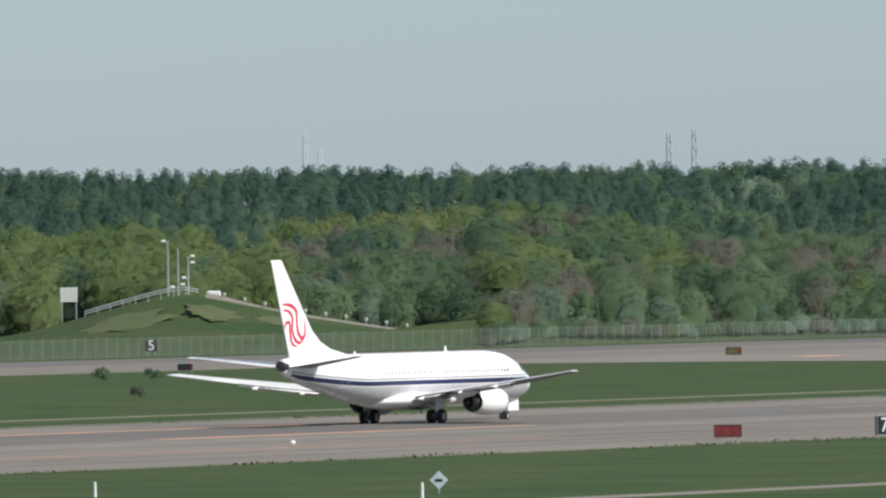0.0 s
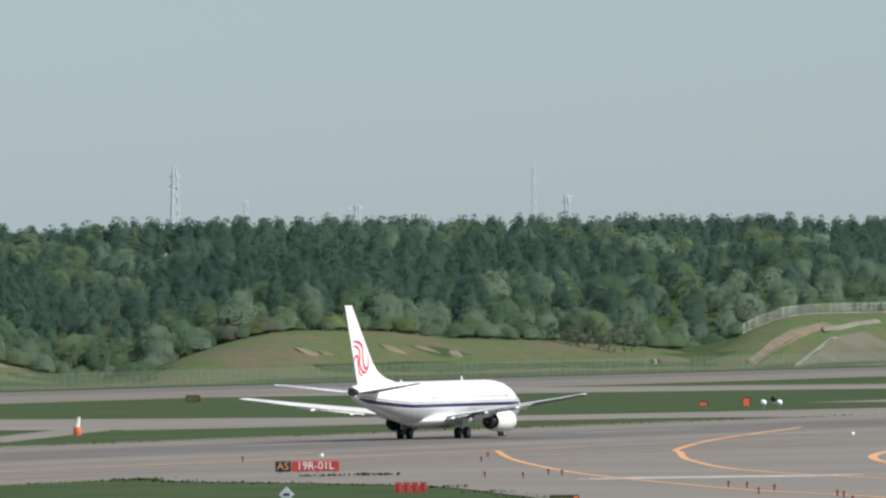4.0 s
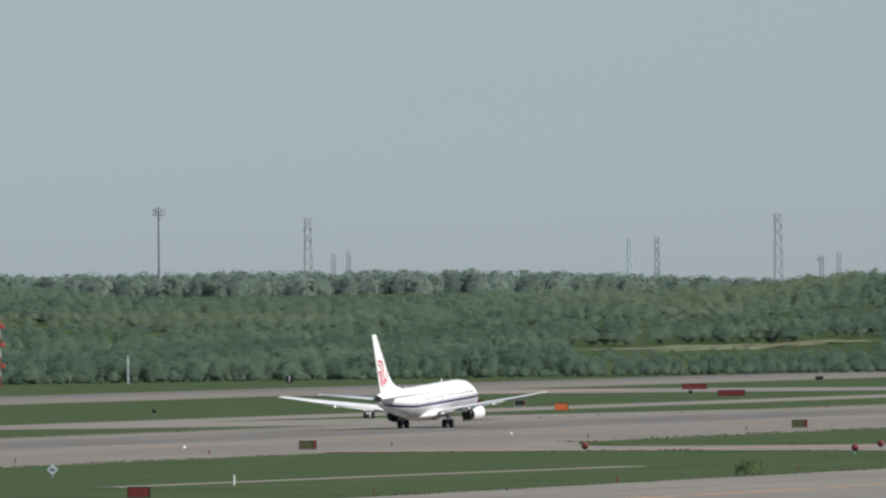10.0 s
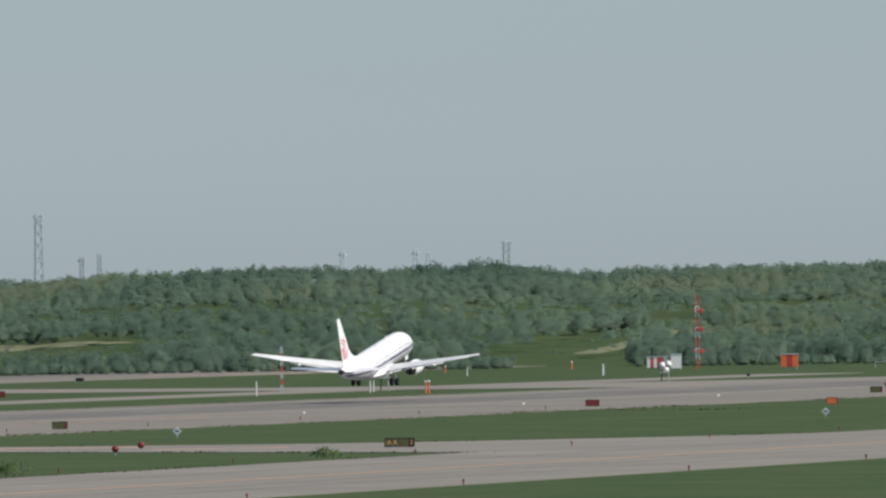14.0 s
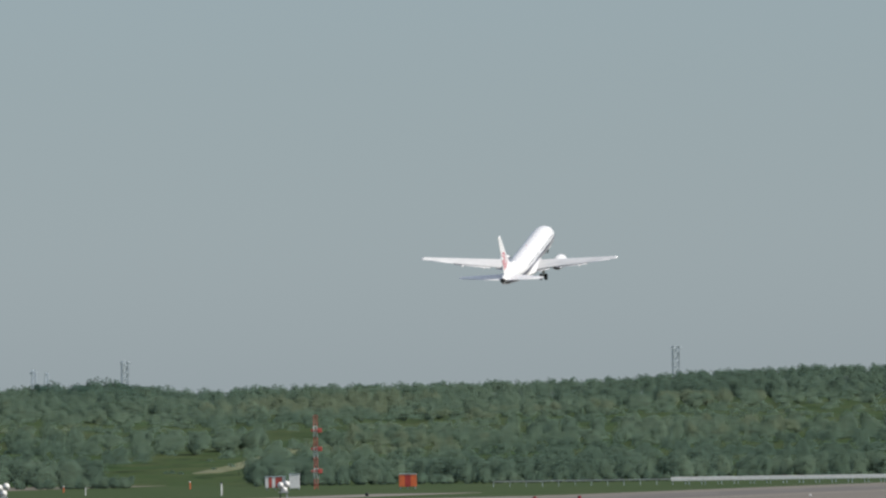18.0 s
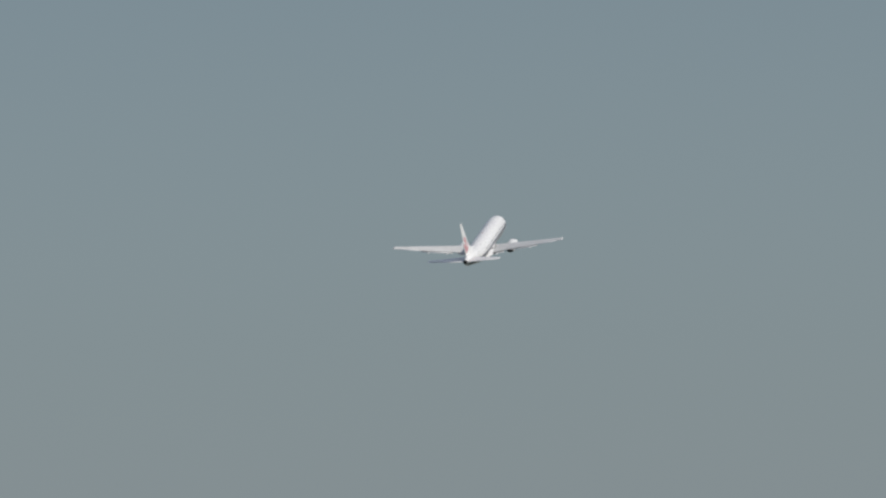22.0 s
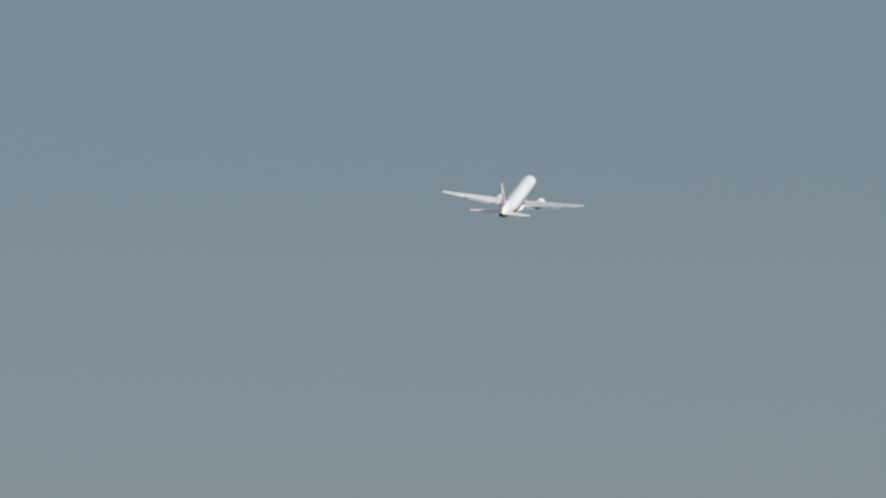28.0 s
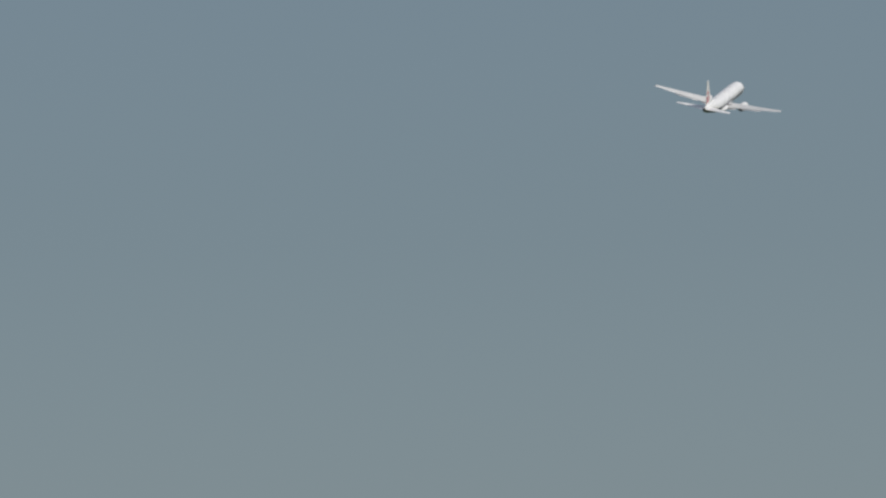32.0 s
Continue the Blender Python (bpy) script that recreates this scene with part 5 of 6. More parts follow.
def cabinet(kind, x, y, w, h, label, mat, end=None, turn=0.0, group=""):
    """A sign cabinet on two short legs; its front looks along -y."""
    s = thing(kind, facing(x, y, 0.06, turn), label, "sign", group)
    bm = bmesh.new()
    box(bm, -w / 2, w / 2, -0.12, 0.12, 0.18, h, 0.03)
    part("cabinet", bm, mat, s)
    for k in (-1, 1):
        bm = bmesh.new()
        bar(bm, (k * w * 0.36, 0, -0.05), (k * w * 0.36, 0, 0.2), 0.05, 0.05, 6)
        part("leg", bm, "steel", s)
    bm = bmesh.new()
    for a, b in (((-w / 2, h), (w / 2, h)), ((-w / 2, 0.18), (w / 2, 0.18)), ((-w / 2, 0.18), (-w / 2, h)), ((w / 2, 0.18), (w / 2, h))):
        bar(bm, (a[0], -0.13, a[1]), (b[0], -0.13, b[1]), 0.03, 0.03, 4)
    part("frame", bm, "sign_black" if mat != "sign_black" else "steel", s)
    if end:
        bm = bmesh.new()
        box(bm, w * 0.32, w / 2 - 0.03, -0.15, -0.125, 0.22, h - 0.04, 0.005)
        part("end_panel", bm, end, s)
    return s


def distance_board(x, y, digit):
    s = thing("distance_board", facing(x, y, 0.02, 0), "black board with a white number beside the runway", "sign", "runway distance boards")
    bm = bmesh.new()
    box(bm, -0.75, 0.75, -0.1, 0.1, 0.35, 1.85, 0.04)
    part("panel", bm, "sign_black", s)
    for k in (-0.5, 0.5):
        bm = bmesh.new()
        bar(bm, (k, 0, -0.05), (k, 0, 0.4), 0.05, 0.05, 6)
        part("leg", bm, "steel", s)
    lettering(digit, 1.75, "sign_white", s, (0, -0.115, 1.1))
    return s


for x, y, d in [(-571, 1230, "6"), (-562.6, 1820.8, "4"), (-884, 1565, "5"), (-888, 1889, "4"), (-886.5, 2199.8, "3"), (-888, 2517, "2"), (-897.4, 2849.2, "1")]:
    distance_board(x, y, d)

red_plain = "dull red sign cabinet seen from its back on the grass edge"
for x, y, w, h in [(-444.4, 865.3, 1.8, 0.95), (-446.1, 1307.3, 1.8, 0.95), (-342.7, 1049.4, 1.7, 0.95), (-446, 1878, 1.8, 1.0)]:
    cabinet("runway_sign", x, y, w, h, red_plain, "sign_darkred", group="red sign cabinets")
for x, y in [(-751, 1464), (-724.7, 1644.6), (-744, 2154), (-446, 1422), (-448, 1619), (-453.3, 2090.2)]:
    cabinet("taxiway_sign", x, y, 1.75, 1.0, "olive green sign cabinet with a dull red end on the grass", "sign_green", "sign_darkred", group="olive sign cabinets")
for x, y in [(-628, 1687), (-624, 2070), (-630.4, 2237.4), (-697, 2450)]:
    cabinet("long_sign", x, y, 4.3, 1.1, "long dark red sign cabinet in the grass between the runways", "sign_darkred", group="long dark sign cabinets")
for x, y in [(-672.5, 1984)]:
    cabinet("long_sign", x, y, 4.2, 0.95, "long dark green sign cabinet with an orange end", "sign_green", "orange", group="long dark sign cabinets")
for x, y in [(-761.1, 1593.4), (-750, 1335), (-613, 2060), (-743, 2700), (-743.3, 2112.2)]:
    cabinet("small_sign", x, y, 1.7, 1.0, "small black sign cabinet beside the far runway", "sign_black", "sign_darkred", group="black sign cabinets")
for x, y, w, h in [(-694.4, 1411, 1.5, 0.85), (-602, 1508, 0.9, 0.7), (-594, 1501, 0.8, 1.15), (-572, 1556, 1.35, 0.95), (-575.5, 1954.4, 1.9, 1.15), (-410, 1863, 1.4, 1.0), (-578, 1547.4, 0.8, 1.25)]:
    cabinet("orange_box", x, y, w, h, "bright orange equipment box on the grass", "orange", group="orange boxes")
ang = cabinet("runway_sign", -433.5, 867.2, 1.6, 1.5, "black sign cabinet with a bright orange edge", "sign_black", "orange", turn=35)
lettering("7", 1.35, "sign_white", ang, (-0.18, -0.145, 0.84))
mix_sign = cabinet("taxiway_sign", -343, 1363, 2.9, 1.0, "sign half olive green and half black beside the link", "sign_green", "sign_black")
lettering("A A", 0.62, "paint_yellow", mix_sign, (-0.7, -0.145, 0.58))
lettering("3", 0.6, "paint_yellow", mix_sign, (1.15, -0.16, 0.58))
near_sign = cabinet("taxiway_sign", -337, 821, 1.75, 0.95, "olive sign with a pale orange end post in the grass", "sign_green", "orange")
lettering("A A5", 0.55, "paint_yellow", near_sign, (-0.25, -0.145, 0.56))

hold = thing("holding_sign", facing(-429, 996, 0.06), "red runway holding sign with white letters and a black panel", "sign")
bm = bmesh.new()
box(bm, -1.75, 1.85, -0.14, 0.14, 0.2, 0.98, 0.03)
part("red_panel", bm, "sign_red", hold)
bm = bmesh.new()
box(bm, -2.95, -1.8, -0.14, 0.14, 0.2, 0.98, 0.03)
part("black_panel", bm, "sign_black", hold)
for k in (-2.6, -1.2, 0.2, 1.5):
    bm = bmesh.new()
    bar(bm, (k, 0, -0.1), (k, 0, 0.22), 0.05, 0.05, 6)
    part("leg", bm, "steel", hold)
lettering("19R-01L", 0.82, "sign_white", hold, (0.05, -0.16, 0.6))
lettering("A5", 0.78, "paint_yellow", hold, (-2.38, -0.16, 0.6))

for x, y, n, step in [(-382, 904, 4, 0.56), (-342.4, 980.2, 3, 0.6), (-341.4, 987.2, 5, 0.58)]:
    px0, py0 = x, y
    for k in range(n):
        b = thing("barrier_block", facing(px0 + (k - n / 2) * step * 0.94, py0 + (k - n / 2) * step * 0.35, 0.0), "faded red plastic barrier block on the grass edge", "barrier", "red barrier blocks")
        q = 0.25
        rings_b = [[(-q, -0.16, z), (q, -0.16, z), (q, 0.16, z), (-q, 0.16, z)] for z in (0.0, 0.32)] + [[(-q * 0.92, -0.1, 0.36), (q * 0.92, -0.1, 0.36), (q * 0.92, 0.1, 0.36), (-q * 0.92, 0.1, 0.36)], [(-q * 0.9, -0.08, 0.72), (q * 0.9, -0.08, 0.72), (q * 0.9, 0.08, 0.72), (-q * 0.9, 0.08, 0.72)]]
        part("body", loft(rings_b), "sign_red", b)
        bm = bmesh.new()
        box(bm, -q * 0.35, q * 0.05, -0.175, -0.165, 0.06, 0.6, 0.0)
        part("pale_band", bm, "sign_darkred", b)


def diamond(x, y):
    s = thing("diamond_sign", facing(x, y, 0.0), "small grey blue diamond board on a post in the grass", "sign", "diamond boards")
    bm = bmesh.new()
    box(bm, -0.36, 0.36, -0.03, 0.03, -0.36, 0.36, 0.02)
    p_ = part("panel", bm, "far_steel", s)
    p_.matrix_basis = Matrix.Translation((0, 0, 0.72)) @ pose(0, 0, 0, 0, 45, 0)
    bm = bmesh.new()
    bar(bm, (0, 0.05, -0.1), (0, 0.05, 0.8), 0.04, 0.04, 6)
    part("post", bm, "steel", s)
    bm = bmesh.new()
    box(bm, -0.2, 0.2, -0.045, -0.035, 0.64, 0.8, 0.0)
    part("dark_mark", bm, "sign_black", s)


for x, y in [(-372, 690), (-369.5, 853.2), (-401.5, 1205.2), (-369, 1673), (-405.2, 1511.8)]:
    diamond(x, y)


def wind_ball(x, y, mat="sign_black"):
    """A low dark lamp head on a short stalk."""
    s = thing("edge_light", facing(x, y, 0.0), "round edge light head on a short stalk" if mat == "sign_black" else ("white round lamp head on a short stalk" if mat == "sign_white" else "dull red round lamp head on a short stalk"), "light", "edge lights")
    bm = bmesh.new()
    bar(bm, (0, 0, -0.1), (0, 0, 0.45), 0.06, 0.05, 6)
    part("stalk", bm, "steel", s)
    part("head", revolve([(0.3, 0.05), (0.22, 0.26), (0.0, 0.36), (-0.22, 0.28), (-0.3, 0.06)], (0, 0, 0.62), 10), mat, s, smooth=True)


for x, y in [(-592, 1501), (-589.5, 1499.5)]:
    wind_ball(x, y, "sign_white")
for x, y in [(-648, 1523), (-623, 1277), (-642, 1509), (-612, 1555), (-596.6, 1706.1), (-647, 1989), (-582, 2574), (-655, 2300)]:
    wind_ball(x, y)
for x, y in [(-363.7, 1334.1), (-371.4, 1371.9), (-404.1, 1380.3)]:
    wind_ball(x, y, "sign_darkred")


def hazard_marker(x, y):
    """An orange drum with a leaning white sleeve on top."""
    s = thing("hazard_marker", facing(x, y, 0.0), "orange drum with a leaning white sleeve on the grass", "marker")
    part("drum", revolve([(0.0, 0.05), (0.0, 0.36), (0.35, 0.40), (0.8, 0.34), (0.82, 0.05)], (0, 0, 0), 12), "orange", s).matrix_basis = pose(0, 0, 0, 90)
    bm = bmesh.new()
    bar(bm, (0, 0, 0.8), (0.18, 0, 1.75), 0.24, 0.16, 10)
    part("sleeve", bm, "sign_white", s)
    bm = bmesh.new()
    bar(bm, (0.18, 0, 1.74), (0.2, 0, 1.85), 0.12, 0.08, 8)
    part("cap", bm, "orange", s)


def twin_lamp(x, y):
    """Two white lamp heads on a short dark stand."""
    s = thing("twin_lamp", facing(x, y, 0.0), "two white lamp heads on a short dark stand", "light")
    bm = bmesh.new()
    bar(bm, (0, 0, -0.1), (0, 0, 0.6), 0.16, 0.10, 8)
    part("stand", bm, "steel", s)
    for k in (-1, 1):
        bm = bmesh.new()
        bar(bm, (k * 0.08, 0, 0.55), (k * 0.34, -0.1, 1.2), 0.13, 0.24, 10)
        part("lamp_head", bm, "sign_white", s)


hazard_marker(-581.5, 1291.5)
twin_lamp(-635, 1277.4)


def pole(name, label, cat, x, y, h, r, mat, cap=None, group=""):
    s = thing(name, facing(x, y, 0.0), label, cat, group)
    bm = bmesh.new()
    bar(bm, (0, 0, -0.1), (0, 0, h), r, r * 0.8, 8)
    part("shaft", bm, mat, s)
    if cap:
        bm = bmesh.new()
        bar(bm, (0, 0, h - 0.02), (0, 0, h + 0.22), r * 1.3, r * 0.9, 8)
        part("cap", bm, cap, s)
    return s


for x, y in [(-366, 677), (-366.4, 1039.9), (-363.7, 1139.1), (-390, 684)]:
    pole("marker_post", "thin white marker post in the grass", "post", x, y, 0.85, 0.09, "sign_white", group="white marker posts")
for x, y, h in [(-582, 2296, 1.9), (-578, 2278, 2.0), (-645, 2725, 2.4), (-651, 2751, 2.2), (-584, 2228, 2.4), (-690, 2798, 1.7)]:
    pole("approach_light", "white light post beside the runway end", "light", x, y, h, 0.10, "sign_white", "sign_black", "white light posts")
for x, y, h in [(-553, 2217, 2.0), (-560, 2243, 1.8), (-720, 3013, 1.5), (-727, 2929, 1.2), (-725, 3034, 1.3)]:
    pole("orange_post", "orange marker post beside the runway end", "post", x, y, h, 0.14, "orange", "sign_white", "orange marker posts")
# runway edge lights
lamp_bm = bmesh.new()
bar(lamp_bm, (0, 0, 0.0), (0, 0, 0.12), 0.14, 0.14, 8)
bar(lamp_bm, (0, 0, 0.12), (0, 0, 0.30), 0.22, 0.12, 8)
lamp_me = bpy.data.meshes.new("runway_light")
lamp_bm.to_mesh(lamp_me)
lamp_bm.free()
lamp_me.materials.append(M["sign_white"])
for i in range(18):
    ob = new("runway_light", lamp_me)
    ob.matrix_basis = Matrix.Translation((-471.0, 490.0 + 121.0 * i, 0.08))
    tagged(ob, "small white runway edge light on the pavement", "light", "runway edge lights")
stick_bm = bmesh.new()
bar(stick_bm, (0, 0, 0.0), (0, 0, 0.28), 0.06, 0.05, 6)
bar(stick_bm, (0, 0, 0.28), (0, 0, 0.44), 0.10, 0.08, 6)
stick_me = bpy.data.meshes.new("taxi_light")
stick_bm.to_mesh(stick_me)
stick_bm.free()
stick_me.materials.append(M["sign_darkred"])
line_a = [(-363, 911), (-360, 908), (-353, 893), (-348, 884), (-338, 867), (-335, 862), (-328, 848), (-367, 973), (-374, 993), (-366, 978), (-361, 968), (-352, 949), (-349, 946)]
line_b = [(-402, 1049), (-412, 1079), (-399, 1044), (-407, 1062), (-445, 1178), (-455, 1218), (-468, 1072), (-453, 1083), (-441, 1058), (-404, 968), (-398, 963), (-403, 980), (-400, 975), (-465, 1262), (-474, 1310)]
line_c = [(-328, 1000 + 62 * i) for i in range(14)] + [(-266, 1010 + 70 * i) for i in range(12)] + [(-448, 1330 + 66 * i) for i in range(9)]
for i, q in enumerate(line_a + line_b + line_c):
    ob = new("taxi_light", stick_me)
    ob.matrix_basis = pose(q[0] + rng.uniform(-1, 1), q[1] + rng.uniform(-3, 3), 0.05, rng.uniform(-4, 4), rng.uniform(-4, 4))
    tagged(ob, "small dark taxiway edge light on a short stalk", "light", "taxiway edge lights")

# ---------------------------------------------------------------- fences
def fence(name, label, line, height, gap, wire, mat="mesh"):
    """Posts with slanted tops, rails and upright wires along a line on the ground."""
    vs, fs = [], []
    def quad(a, b, c, d):
        k = len(vs)
        vs.extend([a, b, c, d])
        fs.append((k, k + 1, k + 2, k + 3))
    total = 0.0
    pts = [Vector((x, y, float(terrain(x, y)))) for x, y in line]
    for a, b in zip(pts, pts[1:]):
        d = (b - a)
        n = max(1, int(d.length / gap))
        u = d.normalized()
        for i in range(n):
            q = a + d * (i / n)
            q.z = float(terrain(q.x, q.y))
            w = u * 0.045
            quad(q - w, q + w, q + w + Vector((0, 0, height)), q - w + Vector((0, 0, height)))
            tip = q + Vector((0.35, 0, height + 0.4))
            quad(q - w + Vector((0, 0, height)), q + w + Vector((0, 0, height)), tip + w * 0.6, tip - w * 0.6)
            e = a + d * ((i + 1) / n)
            e.z = float(terrain(e.x, e.y))
            for hgt in (0.12, height):
                o = Vector((0, 0, hgt))
                t = Vector((0, 0, 0.014))
                quad(q + o - t, e + o - t, e + o + t, q + o + t)
            m = int(gap / wire)
            for k in range(1, m):
                s = q + (e - q) * (k / m)
                w2 = u * 0.012
                quad(s - w2, s + w2, s + w2 + Vector((0, 0, height)), s - w2 + Vector((0, 0, height)))
    ob = part_of(name, mesh_from(name, vs, fs), mat)
    return tagged(ob, label, "fence", kind="stuff")


fence("perimeter_fence", "grey green wire perimeter fence on posts behind the runway", [(-868, 1380), (-868, 1700), (-868, 2150), (-868, 2500)], 2.3, 2.6, 0.15)
bank_line = []
for a in np.arange(-21.6, -19.64, 0.08):
    bank_line.append(place(a, 868.0 / math.sin(radians(-a)) + 105.0))
fence("bank_fence", "wire fence along the top of the grassy banks", bank_line, 1.7, 3.0, 0.2, "wall_white")

# ---------------------------------------------------------------- earth banks
def on_ground(name, outline, mat, label, lift=0.12, n=14):
    """A patch that follows the ground, from an outline of bearing and distance."""
    bm = bmesh.new()
    pts = [Vector(p) for p in outline]
    c = sum(pts, Vector((0, 0))) / len(pts)
    rows = []
    for k in range(n + 1):
        s = k / n
        row = []
        for p in pts:
            q = c + (p - c) * s
            wob = 1.0 + (0.18 * math.sin(p.x * 37 + p.y * 0.21) if k == n else 0.0)
            q = c + (q - c) * wob
            x, y = place(q.x, q.y)
            row.append(bm.verts.new((x, y, float(terrain(x, y)) + lift * (1.0 if k < n else 0.2))))
        rows.append(row)
    m = len(pts)
    for a, b in zip(rows[1:], rows[2:]):
        for i in range(m):
            bm.faces.new((a[i], a[(i + 1) % m], b[(i + 1) % m], b[i]))
    bm.faces.new(rows[1])
    bmesh.ops.recalc_face_normals(bm, faces=bm.faces)
    ob = part(name, bm, mat, smooth=True)
    return tagged(ob, label, "ground", kind="structure")


def oval(az, r, da, dr, n=20, seed=0.0):
    return [(az + da * math.cos(2 * math.pi * i / n) * (1 + 0.2 * math.sin(3 * i + seed)), r + dr * math.sin(2 * math.pi * i / n) * (1 + 0.2 * math.cos(2 * i + seed))) for i in range(n)]


def bank_r(az, off):
    return 868.0 / math.sin(radians(-az)) + off


# rough grass over the whole face of the banks
rows_b, bm = [], bmesh.new()
for a in np.arange(-25.45, -19.15, 0.03):
    row = []
    for k in range(15):
        x, y = place(a, bank_r(a, 11.0 + 7.6 * k))
        row.append(bm.verts.new((x, y, float(terrain(x, y)) + 0.10)))
    rows_b.append(row)
for p, q in zip(rows_b, rows_b[1:]):
    for k in range(14):
        bm.faces.new((p[k], q[k], q[k + 1], p[k + 1]))
bmesh.ops.recalc_face_normals(bm, faces=bm.faces)
tagged(part("bank_grass", bm, "bank_grass", smooth=True), "rough yellow green grass on the earth banks", "ground", kind="structure")
for a, off, da, dr in [(-23.33, 65, 0.045, 2.6), (-23.25, 62, 0.03, 2.0), (-22.99, 69, 0.05, 2.4), (-22.85, 71, 0.05, 2.0), (-22.74, 66, 0.025, 4.5), (-24.86, 82, 0.045, 2.6), (-24.74, 86, 0.03, 2.0), (-24.57, 93, 0.05, 2.0), (-25.2, 74, 0.02, 5.0)]:
    on_ground("bare_earth", oval(a, bank_r(a, off), da, dr, 14, seed=a * 3), "bare", "bare orange brown earth on the bank", 0.3)
on_ground("stone_facing", [(a, bank_r(a, o)) for a, o in [(-21.40, 16), (-21.30, 47), (-21.23, 61), (-21.12, 67), (-21.03, 56), (-20.96, 41), (-20.90, 15), (-21.05, 12), (-21.2, 12)]], "stony", "grey brown stony facing at the foot of the bank", 0.3)
on_ground("bare_earth", [(a, bank_r(a, o)) for a, o in [(-21.60, 36), (-21.50, 64), (-21.41, 75), (-21.30, 81), (-21.235, 78), (-21.33, 69), (-21.45, 54), (-21.55, 30)]], "bare", "bare earth ramp up the grassy bank", 0.35)
on_ground("bank_path", [(a, bank_r(a, o)) for a, o in [(-21.30, 74), (-21.22, 76), (-21.14, 81), (-21.06, 84), (-21.07, 80), (-21.14, 77), (-21.22, 71), (-21.29, 68)]], "gravel", "pale gravel path over the bank", 0.4)
for pts in ([(-21.40, 14), (-21.31, 46), (-21.24, 62)], [(-21.02, 58), (-20.95, 41), (-20.89, 14)]):
    left_, right_ = [(a - 0.008, bank_r(a, o)) for a, o in pts], [(a + 0.008, bank_r(a, o)) for a, o in pts]
    on_ground("stone_kerb", left_ + right_[::-1], "gravel", "pale concrete edge of the stony facing", 0.45)

for a, r_, da, dr in [(-29.56, 1924, 0.15, 14), (-29.22, 1930, 0.10, 11), (-28.95, 1934, 0.10, 10)]:
    on_ground("scrub_patch", oval(a, r_, da, dr, seed=a), "bank_grass", "dry brownish grass on the round hill", 0.12)
on_ground("grassy_clearing", oval(-15.75, 3416, 0.50, 17, 28, seed=1.0), "dry_grass", "pale dry grass clearing among the woods", 0.2)
on_ground("grassy_track", [(-13.42, 3330), (-13.30, 3362), (-13.12, 3425), (-12.98, 3468), (-12.93, 3462), (-13.06, 3415), (-13.22, 3355), (-13.33, 3322)], "dry_grass", "pale grassy track up through the woods", 0.2)
# hill with the road
road = [place(-29.24 + i * 0.04, 1971.0) for i in range(27)]
bm = bmesh.new()
prev = None
for i, (x, y) in enumerate(road):
    z = float(terrain(x, y))
    rise = 0.55 - 0.3 * min(1.0, i / 14)
    row = [bm.verts.new((x + 0.7, y - 1.5, z - 0.12)), bm.verts.new((x, y, z + rise * 0.75)), bm.verts.new((x - 0.9, y + 2.0, z + rise))]
    if prev:
        bm.faces.new((prev[0], row[0], row[1], prev[1]))
        bm.faces.new((prev[1], row[1], row[2], prev[2]))
    prev = row
bmesh.ops.recalc_face_normals(bm, faces=bm.faces)
tagged(part("hill_road", bm, "concrete"), "pale narrow road down the grassy hill", "road", kind="structure")
for i, (x, y) in enumerate(road[2::2]):
    z = float(terrain(x, y))
    s = thing("guide_post", pose(x, y - 0.6, z), "white guide post beside the hill road", "post", "hill road posts")
    bm = bmesh.new()
    bar(bm, (0, 0, -0.5), (0, 0, 0.8), 0.07, 0.07, 6)
    part("shaft", bm, "steel", s)
    bm = bmesh.new()
    box(bm, -0.2, 0.2, -0.1, 0.1, 0.75, 1.15, 0.05)
    part("head", bm, "sign_white", s)


def lamp_mast(az, r, top_el, arms):
    x, y = place(az, r)
    z = float(terrain(x, y))
    h = 13.72 + r * math.tan(radians(top_el)) - z
    s = thing("lamp_mast", facing(x, y, z), "grey steel mast with white lamp heads on the hill", "mast", "hill masts")
    bm = bmesh.new()
    bar(bm, (0, 0, -0.5), (0, 0, h), 0.15, 0.09, 8)
    part("shaft", bm, "steel", s)
    for k, side in arms:
        bm = bmesh.new()
        bar(bm, (0, 0, h * k), (side * 0.6, 0, h * k + 0.1), 0.06, 0.05, 6)
        part("arm", bm, "steel", s)
        bm = bmesh.new()
        box(bm, side * 0.6 - 0.32, side * 0.6 + 0.32, -0.22, 0.22, h * k, h * k + 0.34, 0.1)
        part("lamp_head", bm, "sign_white", s)


lamp_mast(-29.39, 1985, 0.012, [(0.97, -1), (0.12, 1)])
lamp_mast(-29.35, 1990, -0.02, [(0.2, 1)])
lamp_mast(-29.31, 1985, -0.05, [(0.97, 1), (0.8, 1), (0.4, -1)])
x, y = place(-29.21, 1976)
box_w = thing("utility_box", facing(x, y, float(terrain(x, y)) - 0.1), "white utility box beside the hill road", "box")
bm = bmesh.new()
box(bm, -0.95, 0.95, -0.5, 0.5, 0.15, 1.1, 0.12)
part("body", bm, "sign_white", box_w)
bm = bmesh.new()
box(bm, -1.05, 1.05, -0.6, 0.6, -0.3, 0.14, 0.02)
part("plinth", bm, "concrete", box_w)
x, y = place(-29.783, 2010)
frame_sign = thing("lattice_board", facing(x, y, 5.9), "white slatted board standing among the trees", "board")
for k in range(6):
    bm = bmesh.new()
    box(bm, -1.2, 1.2, -0.05, 0.05, k * 0.34, k * 0.34 + 0.24, 0.02)
    part("slat", bm, "sign_white", frame_sign)
